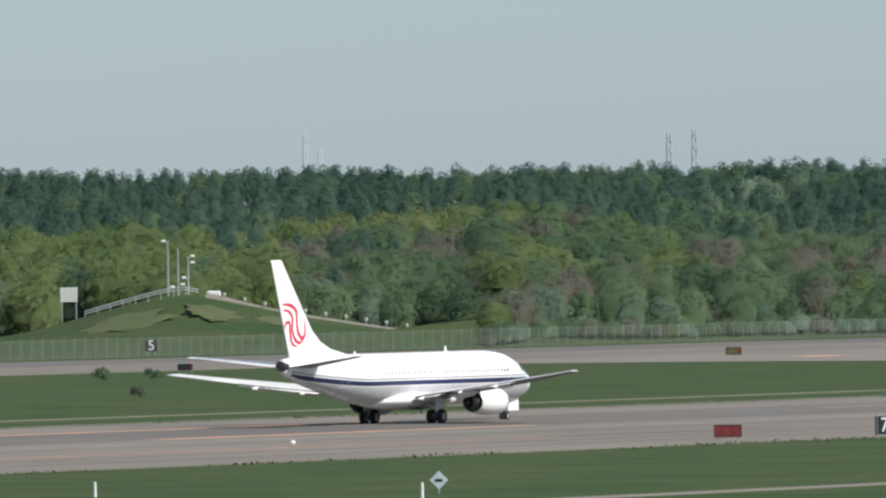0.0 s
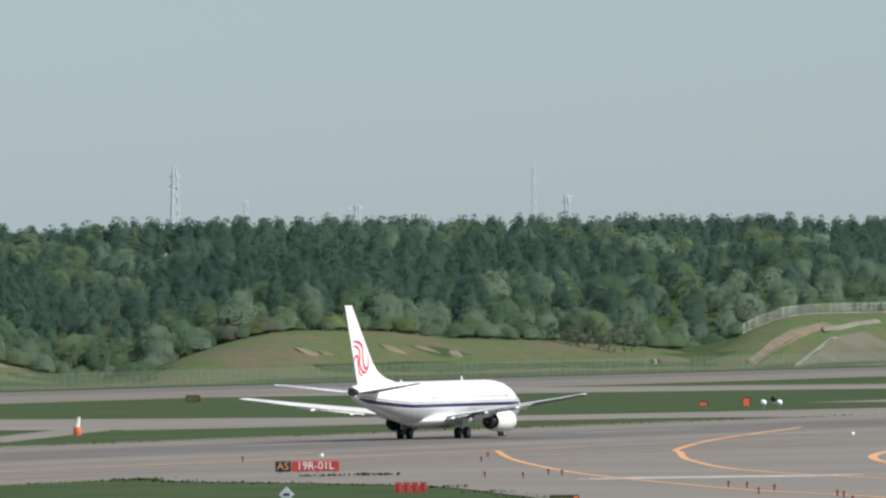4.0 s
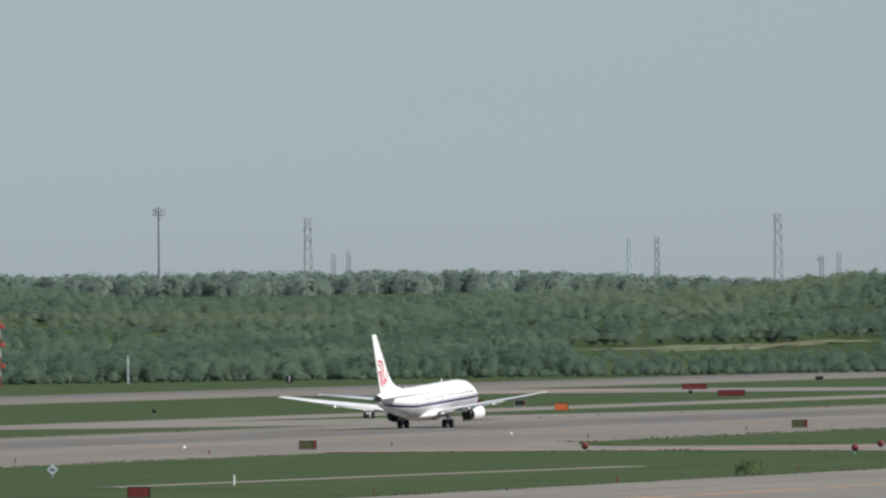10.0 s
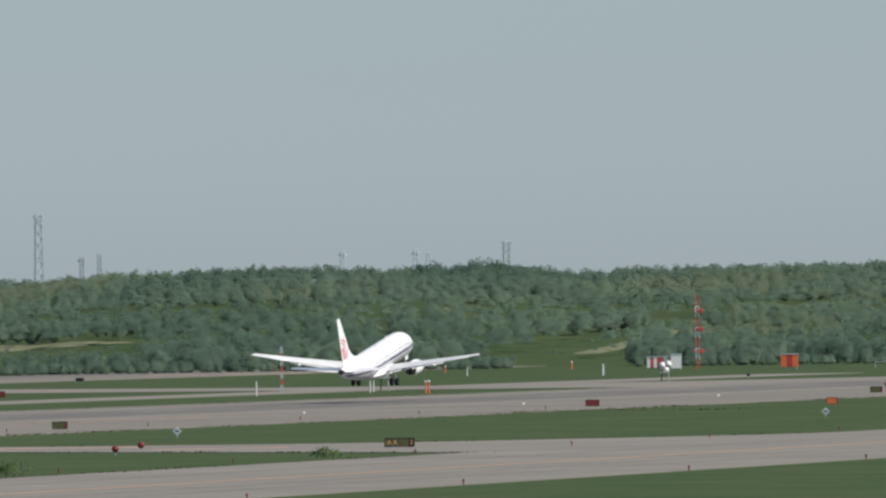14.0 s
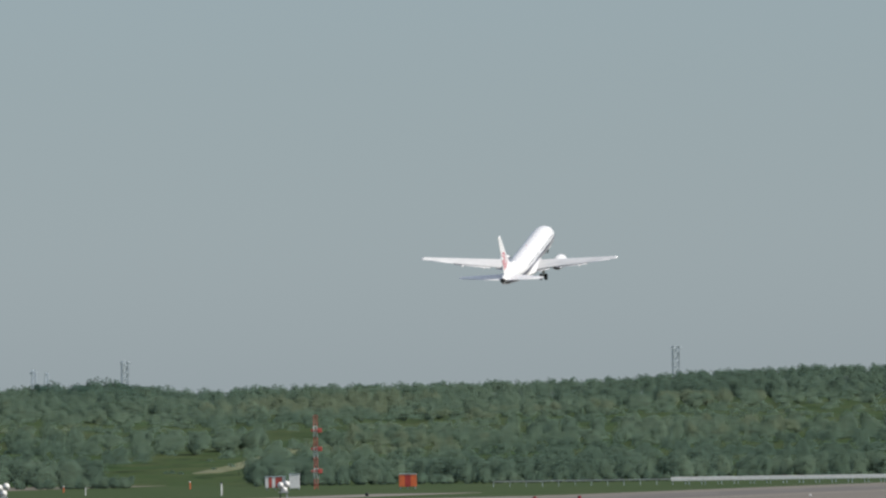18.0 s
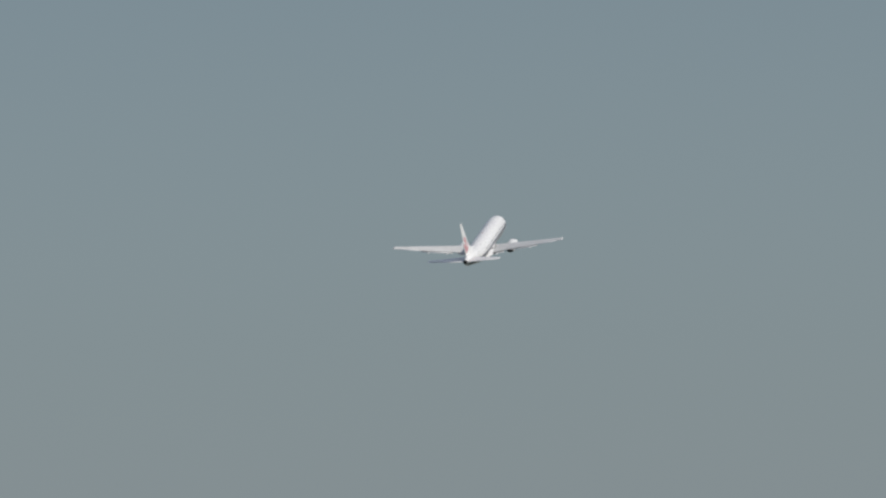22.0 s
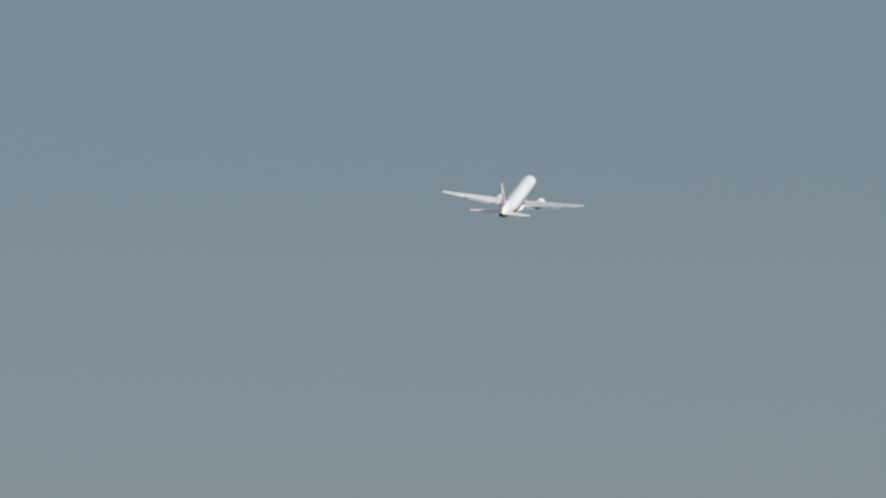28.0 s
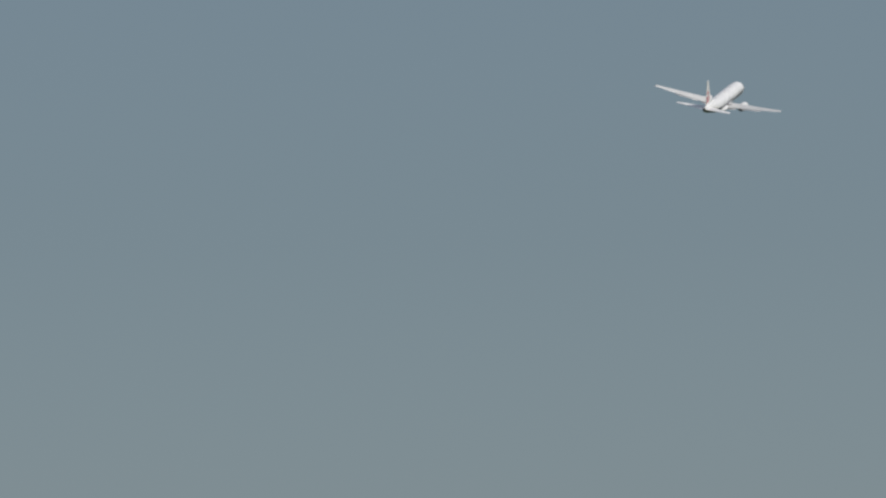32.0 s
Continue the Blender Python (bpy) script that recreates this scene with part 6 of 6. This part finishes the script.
for k in (-1.0, 1.0):
    bm = bmesh.new()
    bar(bm, (k, 0.1, -6.2), (k, 0.1, 2.0), 0.08, 0.08, 6)
    part("post", bm, "steel", frame_sign)
rail = [place(a, 1968) for a in np.arange(-29.72, -29.25, 0.05)]
for q0, q1 in zip(rail, rail[1:]):
    z0, z1 = float(terrain(*q0)), float(terrain(*q1))
    s = thing("guard_rail", pose(q0[0], q0[1], z0), "pale grey guard rail along the hill road", "rail", "guard rail lengths")
    bm = bmesh.new()
    dx, dy, dz = q1[0] - q0[0], q1[1] - q0[1], z1 - z0
    for hgt in (0.45, 0.8):
        bar(bm, (0, 0, hgt), (dx, dy, dz + hgt), 0.1, 0.1, 6)
    part("beam", bm, "steel", s)
    bm = bmesh.new()
    bar(bm, (0, 0, -0.5), (0, 0, 0.9), 0.07, 0.07, 6)
    part("post", bm, "steel", s)

# ---------------------------------------------------------------- masts and huts at the end of the field
def banded_mast(az, r, top_el, dishes, width=0.75, bands=("mast_red", "sign_white"), look_="red and white banded lattice mast beside an equipment hut"):
    x, y = place(az, r)
    h = 13.72 + r * math.tan(radians(top_el))
    s = thing("lattice_mast", facing(x, y, 0.0), look_, "mast", "banded masts")
    n = 7
    for k in range(n):
        bm = bmesh.new()
        z0, z1 = h * k / n, h * (k + 1) / n
        w = width / 2
        for cx, cy in ((-w, -w), (w, -w), (w, w), (-w, w)):
            bar(bm, (cx, cy, z0), (cx, cy, z1), 0.07, 0.07, 5)
        for (ax, ay), (bx, by) in zip(((-w, -w), (w, -w), (w, w), (-w, w)), ((w, -w), (w, w), (-w, w), (-w, -w))):
            bar(bm, (ax, ay, z0), (bx, by, z1), 0.045, 0.045, 4)
            bar(bm, (ax, ay, z1), (bx, by, z1), 0.05, 0.05, 4)
        part("section", bm, bands[k % 2], s)
    for k, mat in dishes:
        bm = bmesh.new()
        box(bm, -1.0, 1.0, -0.35, -0.2, h * k - 0.25, h * k + 0.25, 0.05)
        box(bm, 0.35, 1.3, -0.8, 0.3, h * k - 0.5, h * k + 0.45, 0.1)
        part("antenna_panel", bm, mat, s)
    return s


banded_mast(-18.63, 3080, 0.020, [(0.87, "mast_red"), (0.6, "mast_red"), (0.3, "mast_red")])
banded_mast(-12.94, 3000, 0.030, [(0.8, "mast_red"), (0.55, "mast_red"), (0.25, "mast_red")])
banded_mast(-19.04, 3080, -0.086, [(0.25, "sign_white")], 0.5, ("far_steel", "mast_red"), "slim grey lattice mast with faded red bands")
banded_mast(-18.12, 3120, -0.142, [], 0.3, ("far_steel", "sign_white"), "slim grey and white lattice mast before the woods")
banded_mast(-14.587, 2420, -0.150, [], 0.3, ("far_steel", "mast_red"), "slim grey lattice mast with faded red bands")


def hut(az, r, w, d, h, mats, label, legs=0.5):
    x, y = place(az, r)
    s = thing("equipment_hut", facing(x, y, 0.0), label, "hut")
    n = len(mats)
    for k, mt in enumerate(mats):
        bm = bmesh.new()
        x0 = -w / 2 + w * k / n
        box(bm, x0 + 0.01, x0 + w / n - 0.01, -d / 2, d / 2, legs, legs + h, 0.04)
        part("wall_panel", bm, mt, s)
    bm = bmesh.new()
    box(bm, -w / 2 - 0.1, w / 2 + 0.1, -d / 2 - 0.1, d / 2 + 0.1, legs + h + 0.005, legs + h + 0.14, 0.03)
    part("roof", bm, "far_steel", s)
    for kx in (-0.42, 0.0, 0.42):
        bm = bmesh.new()
        box(bm, w * kx - 0.12, w * kx + 0.12, -d * 0.35, d * 0.35, -0.1, legs - 0.005, 0.02)
        part("foot", bm, "far_steel", s)
    return s


hut(-18.761, 2900, 3.7, 2.4, 2.3, ["orange", "mast_red", "orange", "mast_red", "orange"], "orange equipment hut at the edge of the field")
hut(-18.838, 2902, 3.9, 2.2, 2.5, ["sign_white", "mast_red", "sign_black", "sign_white", "mast_red"], "dark red and black equipment hut beside the orange one")
hut(-18.902, 2898, 2.5, 2.2, 2.7, ["mast_red", "sign_white", "sign_white"], "white equipment hut with a red corner")
hut(-12.578, 2960, 3.6, 2.4, 2.5, ["orange", "sign_red", "orange"], "orange equipment hut beside the woods")
hut(-13.102, 3000, 4.2, 2.4, 2.2, ["sign_white", "mast_red", "sign_white", "mast_red", "mast_red", "sign_white"], "white and red chequered equipment hut", 0.5)
hut(-13.026, 2998, 2.2, 2.2, 2.9, ["sign_white"], "white equipment cabin beside the chequered hut", 0.3)
hut(-19.11, 3080, 2.0, 2.0, 1.2, ["mast_red", "sign_white", "steel"], "small white and red equipment box", 0.4)


def dish_stand(az, r, h):
    x, y = place(az, r)
    s = thing("antenna_stand", facing(x, y, 0.0), "white antenna heads on a dark steel stand", "antenna", "antenna stands")
    for kx in (-0.7, 0.7):
        bm = bmesh.new()
        bar(bm, (kx, 0, -0.1), (kx * 0.6, 0, h), 0.12, 0.09, 6)
        part("leg", bm, "sign_black" if kx < 0 else "steel", s)
    bm = bmesh.new()
    box(bm, -0.9, 0.9, -0.4, 0.4, h * 0.55, h * 0.62, 0.03)
    part("platform", bm, "steel", s)
    for kx, kz in ((-0.5, 1.02), (0.55, 1.1), (0.1, 0.78)):
        part("dish", revolve([(0.0, 0.62), (0.12, 0.5), (0.3, 0.1)], (kx, -0.2, h * kz), 12), "sign_white", s, smooth=True)


dish_stand(-14.18, 2400, 3.6)
dish_stand(-13.07, 2552, 2.8)
dish_stand(-19.07, 3075, 3.4)
x, y = place(-18.70, 3070)
sock = thing("windsock", facing(x, y, 0.0), "white and orange windsock on a slim pole", "windsock")
bm = bmesh.new()
bar(bm, (0, 0, -0.1), (0, 0, 5.6), 0.09, 0.06, 8)
part("pole", bm, "steel", sock)
for k in range(4):
    a, b = k * 0.62, (k + 1) * 0.62
    bm = bmesh.new()
    dirv = Vector((-0.72, 0.0, -0.66))
    bar(bm, Vector((0.05, 0, 5.6)) + dirv * a, Vector((0.05, 0, 5.6)) + dirv * (b - 0.01), 0.46 - 0.06 * k, 0.46 - 0.06 * (k + 1), 10)
    part("sleeve_band", bm, "sign_white" if k % 2 == 0 else "orange", sock)
# long low white wall at the end of the field, with a thin rail before it
for k in range(22):
    a = -11.505 + 0.0645 * k
    x, y = place(a, 2990)
    s = thing("barrier_wall", facing(x, y, 0.0), "low white barrier wall length beside the woods", "barrier", "white wall lengths")
    bm = bmesh.new()
    box(bm, -1.68, 1.68, -0.2, 0.2, 0.75, 1.55, 0.04)
    part("panel", bm, "sign_white", s)
    for kx in (-1.3, 1.3):
        bm = bmesh.new()
        bar(bm, (kx, 0, -0.1), (kx, 0, 0.74), 0.09, 0.09, 6)
        part("foot", bm, "far_steel", s)
for k in range(11):
    a = -12.21 + 0.0645 * k
    x, y = place(a, 2992)
    s = thing("guard_rail", facing(x, y, 0.0), "thin pale rail on posts beside the woods", "rail", "field end rail lengths")
    bm = bmesh.new()
    box(bm, -1.69, 1.69, -0.05, 0.05, 1.0, 1.2, 0.02)
    part("beam", bm, "steel", s)
    bm = bmesh.new()
    bar(bm, (-1.5, 0.1, -0.1), (-1.5, 0.1, 1.15), 0.06, 0.06, 6)
    part("post", bm, "far_steel", s)

# ---------------------------------------------------------------- pylons on the skyline
def pylon(az, r, top_el, base_w, top_w, mat, arms=(), label="far lattice power pylon on the skyline"):
    x, y = place(az, r)
    z = float(terrain(x, y))
    h = 13.72 + r * math.tan(radians(top_el)) - z
    s = thing("pylon", facing(x, y, z, 12), label, "pylon", "skyline pylons")
    bm = bmesh.new()
    n = max(6, int(h / 3.6))
    wd = lambda k: 0.8 * (base_w + (top_w - base_w) * (k / n) ** 0.8) / 2
    for k in range(n):
        z0, z1, w0, w1 = h * k / n - (1.0 if k == 0 else 0), h * (k + 1) / n, wd(k), wd(k + 1)
        c0 = [(-w0, -w0, z0), (w0, -w0, z0), (w0, w0, z0), (-w0, w0, z0)]
        c1 = [(-w1, -w1, z1), (w1, -w1, z1), (w1, w1, z1), (-w1, w1, z1)]
        for i in range(4):
            bar(bm, c0[i], c1[i], 0.20, 0.20, 4)
            bar(bm, c0[i], c1[(i + 1) % 4], 0.14, 0.14, 3)
            bar(bm, c0[(i + 1) % 4], c1[i], 0.14, 0.14, 3)
            bar(bm, c1[i], c1[(i + 1) % 4], 0.14, 0.14, 3)
    part("tower", bm, mat, s)
    for k, reach in arms:
        bm = bmesh.new()
        for sx in (-1, 1):
            bar(bm, (0, 0, h * k + 0.6), (sx * reach, 0, h * k), 0.16, 0.1, 4)
            bar(bm, (0, 0, h * k - 0.6), (sx * reach, 0, h * k), 0.14, 0.08, 4)
        part("crossarm", bm, mat, s)
    return s


# fainter pylons take the paler steel, with more haze in its colour
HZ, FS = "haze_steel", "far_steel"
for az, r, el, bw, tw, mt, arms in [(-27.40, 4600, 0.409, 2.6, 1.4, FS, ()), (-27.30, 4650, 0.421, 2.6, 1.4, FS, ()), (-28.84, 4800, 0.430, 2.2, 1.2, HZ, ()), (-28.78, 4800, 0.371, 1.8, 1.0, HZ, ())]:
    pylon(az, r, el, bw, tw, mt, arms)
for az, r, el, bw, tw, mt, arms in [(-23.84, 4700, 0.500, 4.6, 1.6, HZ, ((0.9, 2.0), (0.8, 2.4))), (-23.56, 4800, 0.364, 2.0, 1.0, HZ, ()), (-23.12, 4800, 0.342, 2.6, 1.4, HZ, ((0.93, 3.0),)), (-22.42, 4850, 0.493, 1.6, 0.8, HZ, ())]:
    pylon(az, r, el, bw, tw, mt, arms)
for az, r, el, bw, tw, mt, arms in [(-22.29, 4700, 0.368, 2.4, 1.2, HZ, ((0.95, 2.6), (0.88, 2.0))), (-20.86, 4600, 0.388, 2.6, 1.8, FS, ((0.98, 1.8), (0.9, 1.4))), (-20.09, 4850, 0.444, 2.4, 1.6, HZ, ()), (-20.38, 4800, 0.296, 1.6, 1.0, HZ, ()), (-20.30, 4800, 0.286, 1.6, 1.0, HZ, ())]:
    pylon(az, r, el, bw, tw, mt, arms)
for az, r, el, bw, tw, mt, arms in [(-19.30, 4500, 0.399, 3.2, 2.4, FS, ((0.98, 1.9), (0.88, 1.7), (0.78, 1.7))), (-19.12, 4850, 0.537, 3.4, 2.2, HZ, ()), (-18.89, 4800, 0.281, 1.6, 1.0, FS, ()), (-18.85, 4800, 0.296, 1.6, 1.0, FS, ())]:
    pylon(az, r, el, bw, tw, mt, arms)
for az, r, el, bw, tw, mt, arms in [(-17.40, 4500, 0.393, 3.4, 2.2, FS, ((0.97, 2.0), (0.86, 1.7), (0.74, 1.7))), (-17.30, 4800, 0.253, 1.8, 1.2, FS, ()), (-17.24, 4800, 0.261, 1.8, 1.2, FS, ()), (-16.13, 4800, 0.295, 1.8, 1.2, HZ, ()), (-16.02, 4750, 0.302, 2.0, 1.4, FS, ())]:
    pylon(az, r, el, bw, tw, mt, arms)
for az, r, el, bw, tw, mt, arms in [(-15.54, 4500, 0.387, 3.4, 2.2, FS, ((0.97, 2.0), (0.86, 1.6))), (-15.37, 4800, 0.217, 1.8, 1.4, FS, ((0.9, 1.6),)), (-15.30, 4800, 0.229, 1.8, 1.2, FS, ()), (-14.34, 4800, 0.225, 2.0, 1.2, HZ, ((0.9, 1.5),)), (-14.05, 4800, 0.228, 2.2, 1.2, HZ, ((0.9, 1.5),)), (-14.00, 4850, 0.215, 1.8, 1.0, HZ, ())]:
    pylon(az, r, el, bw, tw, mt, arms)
x, y = place(-17.99, 4400)
z = float(terrain(x, y))
h = 13.72 + 4400 * math.tan(radians(0.448)) - z
fl = thing("phone_mast", facing(x, y, z), "dark slim phone mast with a panel head on the skyline", "mast")
bm = bmesh.new()
bar(bm, (0, 0, -1), (0, 0, h), 0.62, 0.34, 10)
part("shaft", bm, "mast_steel", fl)
for kz in (0.955, 0.905):
    bm = bmesh.new()
    for i in range(8):
        a = 2 * math.pi * i / 8
        b = 2 * math.pi * (i + 1) / 8
        bar(bm, (1.7 * math.cos(a), 1.7 * math.sin(a), h * kz), (1.7 * math.cos(b), 1.7 * math.sin(b), h * kz), 0.12, 0.12, 4)
        bar(bm, (0, 0, h * kz), (1.7 * math.cos(a), 1.7 * math.sin(a), h * kz), 0.08, 0.08, 4)
    part("platform_ring", bm, "mast_steel", fl)
for i in range(6):
    a = 2 * math.pi * i / 6
    bm = bmesh.new()
    box(bm, -0.22, 0.22, -0.12, 0.12, h * 0.90, h * 0.99, 0.04)
    q_ = part("panel_antenna", bm, "mast_steel", fl)
    q_.matrix_basis = Matrix.Translation((1.75 * math.cos(a), 1.75 * math.sin(a), 0)) @ pose(0, 0, 0, 0, 0, math.degrees(a) + 90)
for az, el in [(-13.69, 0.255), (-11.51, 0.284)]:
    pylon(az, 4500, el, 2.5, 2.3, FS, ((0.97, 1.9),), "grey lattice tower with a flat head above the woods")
x, y = place(-19.64, 4800)
z = float(terrain(x, y))
far_house = thing("far_building", facing(x, y, z), "pale hazy far building above the woods", "building")
hh = 13.72 + 4800 * math.tan(radians(0.233)) - z
bm = bmesh.new()
box(bm, -2.6, 2.6, -3, 3, -1, hh - 1.2, 0.05)
# wall and roof in the haze-paled colour, close to the sky's tone
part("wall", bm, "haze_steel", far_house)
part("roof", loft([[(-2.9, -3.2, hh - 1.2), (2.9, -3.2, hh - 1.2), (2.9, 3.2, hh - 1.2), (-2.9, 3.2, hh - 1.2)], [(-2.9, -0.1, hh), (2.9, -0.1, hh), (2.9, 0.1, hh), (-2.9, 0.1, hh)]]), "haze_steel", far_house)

# ---------------------------------------------------------------- bushes and verges
def bush(x, y, w, h, mat, label):
    s = thing("bush", facing(x, y, float(terrain(x, y)) if x < -860 else 0.0), label, "bush", "low bushes")
    q = crown_round(h, w, 170, 0.16 if w < 5 else 0.4, lumps=7, base=0.05)
    part_of("foliage", card_mesh("bush_foliage", q, mat), mat, s)
    bm = bmesh.new()
    for k in range(4):
        bar(bm, (0, 0, -0.1), (rng.uniform(-0.3, 0.3) * w, rng.uniform(-0.3, 0.3) * w, h * 0.6), 0.04, 0.02, 4)
    part("stems", bm, "bark", s)


for x, y, w, h, mt in [(-726, 1275, 2.8, 0.95, "leaf_mid"), (-724, 1282, 2.3, 0.9, "leaf_mid"), (-678, 1607, 1.8, 1.1, "leaf_spring"), (-676, 1600, 3.4, 0.5, "leaf_mid"), (-326, 1164, 3.6, 0.9, "leaf_spring"), (-331.8, 1290.3, 3.0, 0.65, "leaf_spring")] :
    bush(x, y, w, h, mt, "low green bush on the mown grass")
bush(-640, 1131, 1.6, 0.9, "leaf_grey", "low brown bush on the mown grass")
for a, off, w, h, mt in [(-22.13, 75, 13, 6.0, "leaf_grey"), (-22.0, 92, 9, 5.0, "leaf_mid"), (-22.28, 90, 8, 4.0, "leaf_mid"), (-20.1, 120, 8, 4, "leaf_mid")]:
    x, y = place(a, bank_r(a, off))
    bush(x, y, w, h, mt, "broad bush on the slope of the bank")


def verge(name, line, density, height, spread):
    """Uneven tufts of long grass along the edge of the pavement."""
    cs, ns = [], []
    for a, b in zip(line, line[1:]):
        a, b = np.array(a), np.array(b)
        n = max(1, int(np.linalg.norm(b - a) * density))
        t = rng.uniform(0, 1, n)[:, None]
        q = a + (b - a) * t + rng.normal(0, spread, (n, 2))
        clump = np.array([noise.noise(Vector((u_ / 9.0, v_ / 9.0, 1.3))) for u_, v_ in q])
        keep_ = clump > -0.12
        q, clump = q[keep_], clump[keep_]
        cs.append(np.column_stack([q, height * (0.25 + np.clip(clump, 0, 1))]))
    cs = np.concatenate(cs)
    nrm = unit(len(cs))
    nrm[:, 2] = np.abs(nrm[:, 2]) * 0.4
    nrm /= np.linalg.norm(nrm, axis=1, keepdims=True)
    q = cards(cs, nrm, height * 0.6, np.tile(np.array([[0.0, 0.0, 1.0]]), (len(cs), 1)))
    ob = part_of(name, card_mesh(name, q, "turf"), "turf")
    return tagged(ob, "ragged long grass along the pavement edge", "grass", kind="stuff")


verge("verge_grass", [(-436, 700), (-436, 980)] , 4, 0.13, 1.2)
verge("verge_grass", west, 4, 0.16, 1.0)
verge("verge_grass", east, 5, 0.13, 1.0)
verge("verge_grass", [(-437, 1215), (-437, 1395)], 4, 0.13, 1.2)
verge("verge_grass", [(-544, 850), (-544, 2200)], 2.5, 0.14, 1.5)
verge("verge_grass", west2, 5, 0.14, 1.2)
verge("verge_grass", east2, 5, 0.14, 1.2)
verge("verge_grass", [(-437, 1490), (-437, 2300)], 4, 0.15, 1.5)
verge("verge_grass", [(-446, 1830), (-440, 1836), (-421, 1820), (-410, 1812)], 6, 0.16, 0.8)
verge("verge_grass", [(-434, 972), (-429, 981), (-424, 984), (-419, 987)], 14, 0.22, 0.8)
verge("verge_grass", [(-325, 1000), (-325, 1320)], 4, 0.12, 1.0)


# ---------------------------------------------------------------- what moves
def motions():
    walk(jet, [(t, heading(*row)) for t, *row in FLIGHT])
    for ob in jet.children:
        if ob.name.startswith("main_gear"):
            side = 1 if ob.location.x > 0 else -1
            base = Matrix.Translation(ob.location)
            hang = base @ pose(0, 0, -0.4)
            walk(ob, [(0.0, base), (12.6, base), (14.0, hang), (19.6, hang), (20.6, base @ pose(0, 0, 0.0, 0, side * 22, 0)), (21.6, base @ pose(0, 0, 0.2, 0, side * 58, 0)), (22.6, base @ pose(0, 0, 0.24, 0, side * 84, 0)), (32.0, base @ pose(0, 0, 0.24, 0, side * 84, 0))])
        elif ob.name.startswith("wing"):
            # the wings bend up as they take the weight
            side = 1 if ob.data.vertices[0].co.x > 0 else -1
            flex = lambda a: pose(side * 3.0, 0, 2.2) @ pose(0, 0, 0, 0, -side * a) @ pose(-side * 3.0, 0, -2.2)
            walk(ob, [(0.0, flex(0.8)), (3.0, flex(1.1)), (7.5, flex(1.4)), (9.0, flex(1.8)), (10.5, flex(3.4)), (12.0, flex(4.4)), (13.0, flex(5.0)), (14.5, flex(5.2)), (17.0, flex(4.6)), (32.0, flex(4.2))])
        elif ob.name.startswith("nose_gear"):
            base = Matrix.Translation(ob.location)
            walk(ob, [(0.0, base), (18.8, base), (20.0, base @ pose(0, 0, 0.1, 35)), (21.2, base @ pose(0, 0.1, 0.5, 75)), (22.0, base @ pose(0, 0.1, 0.9, 88)), (32.0, base @ pose(0, 0.1, 0.9, 88))])


motions()
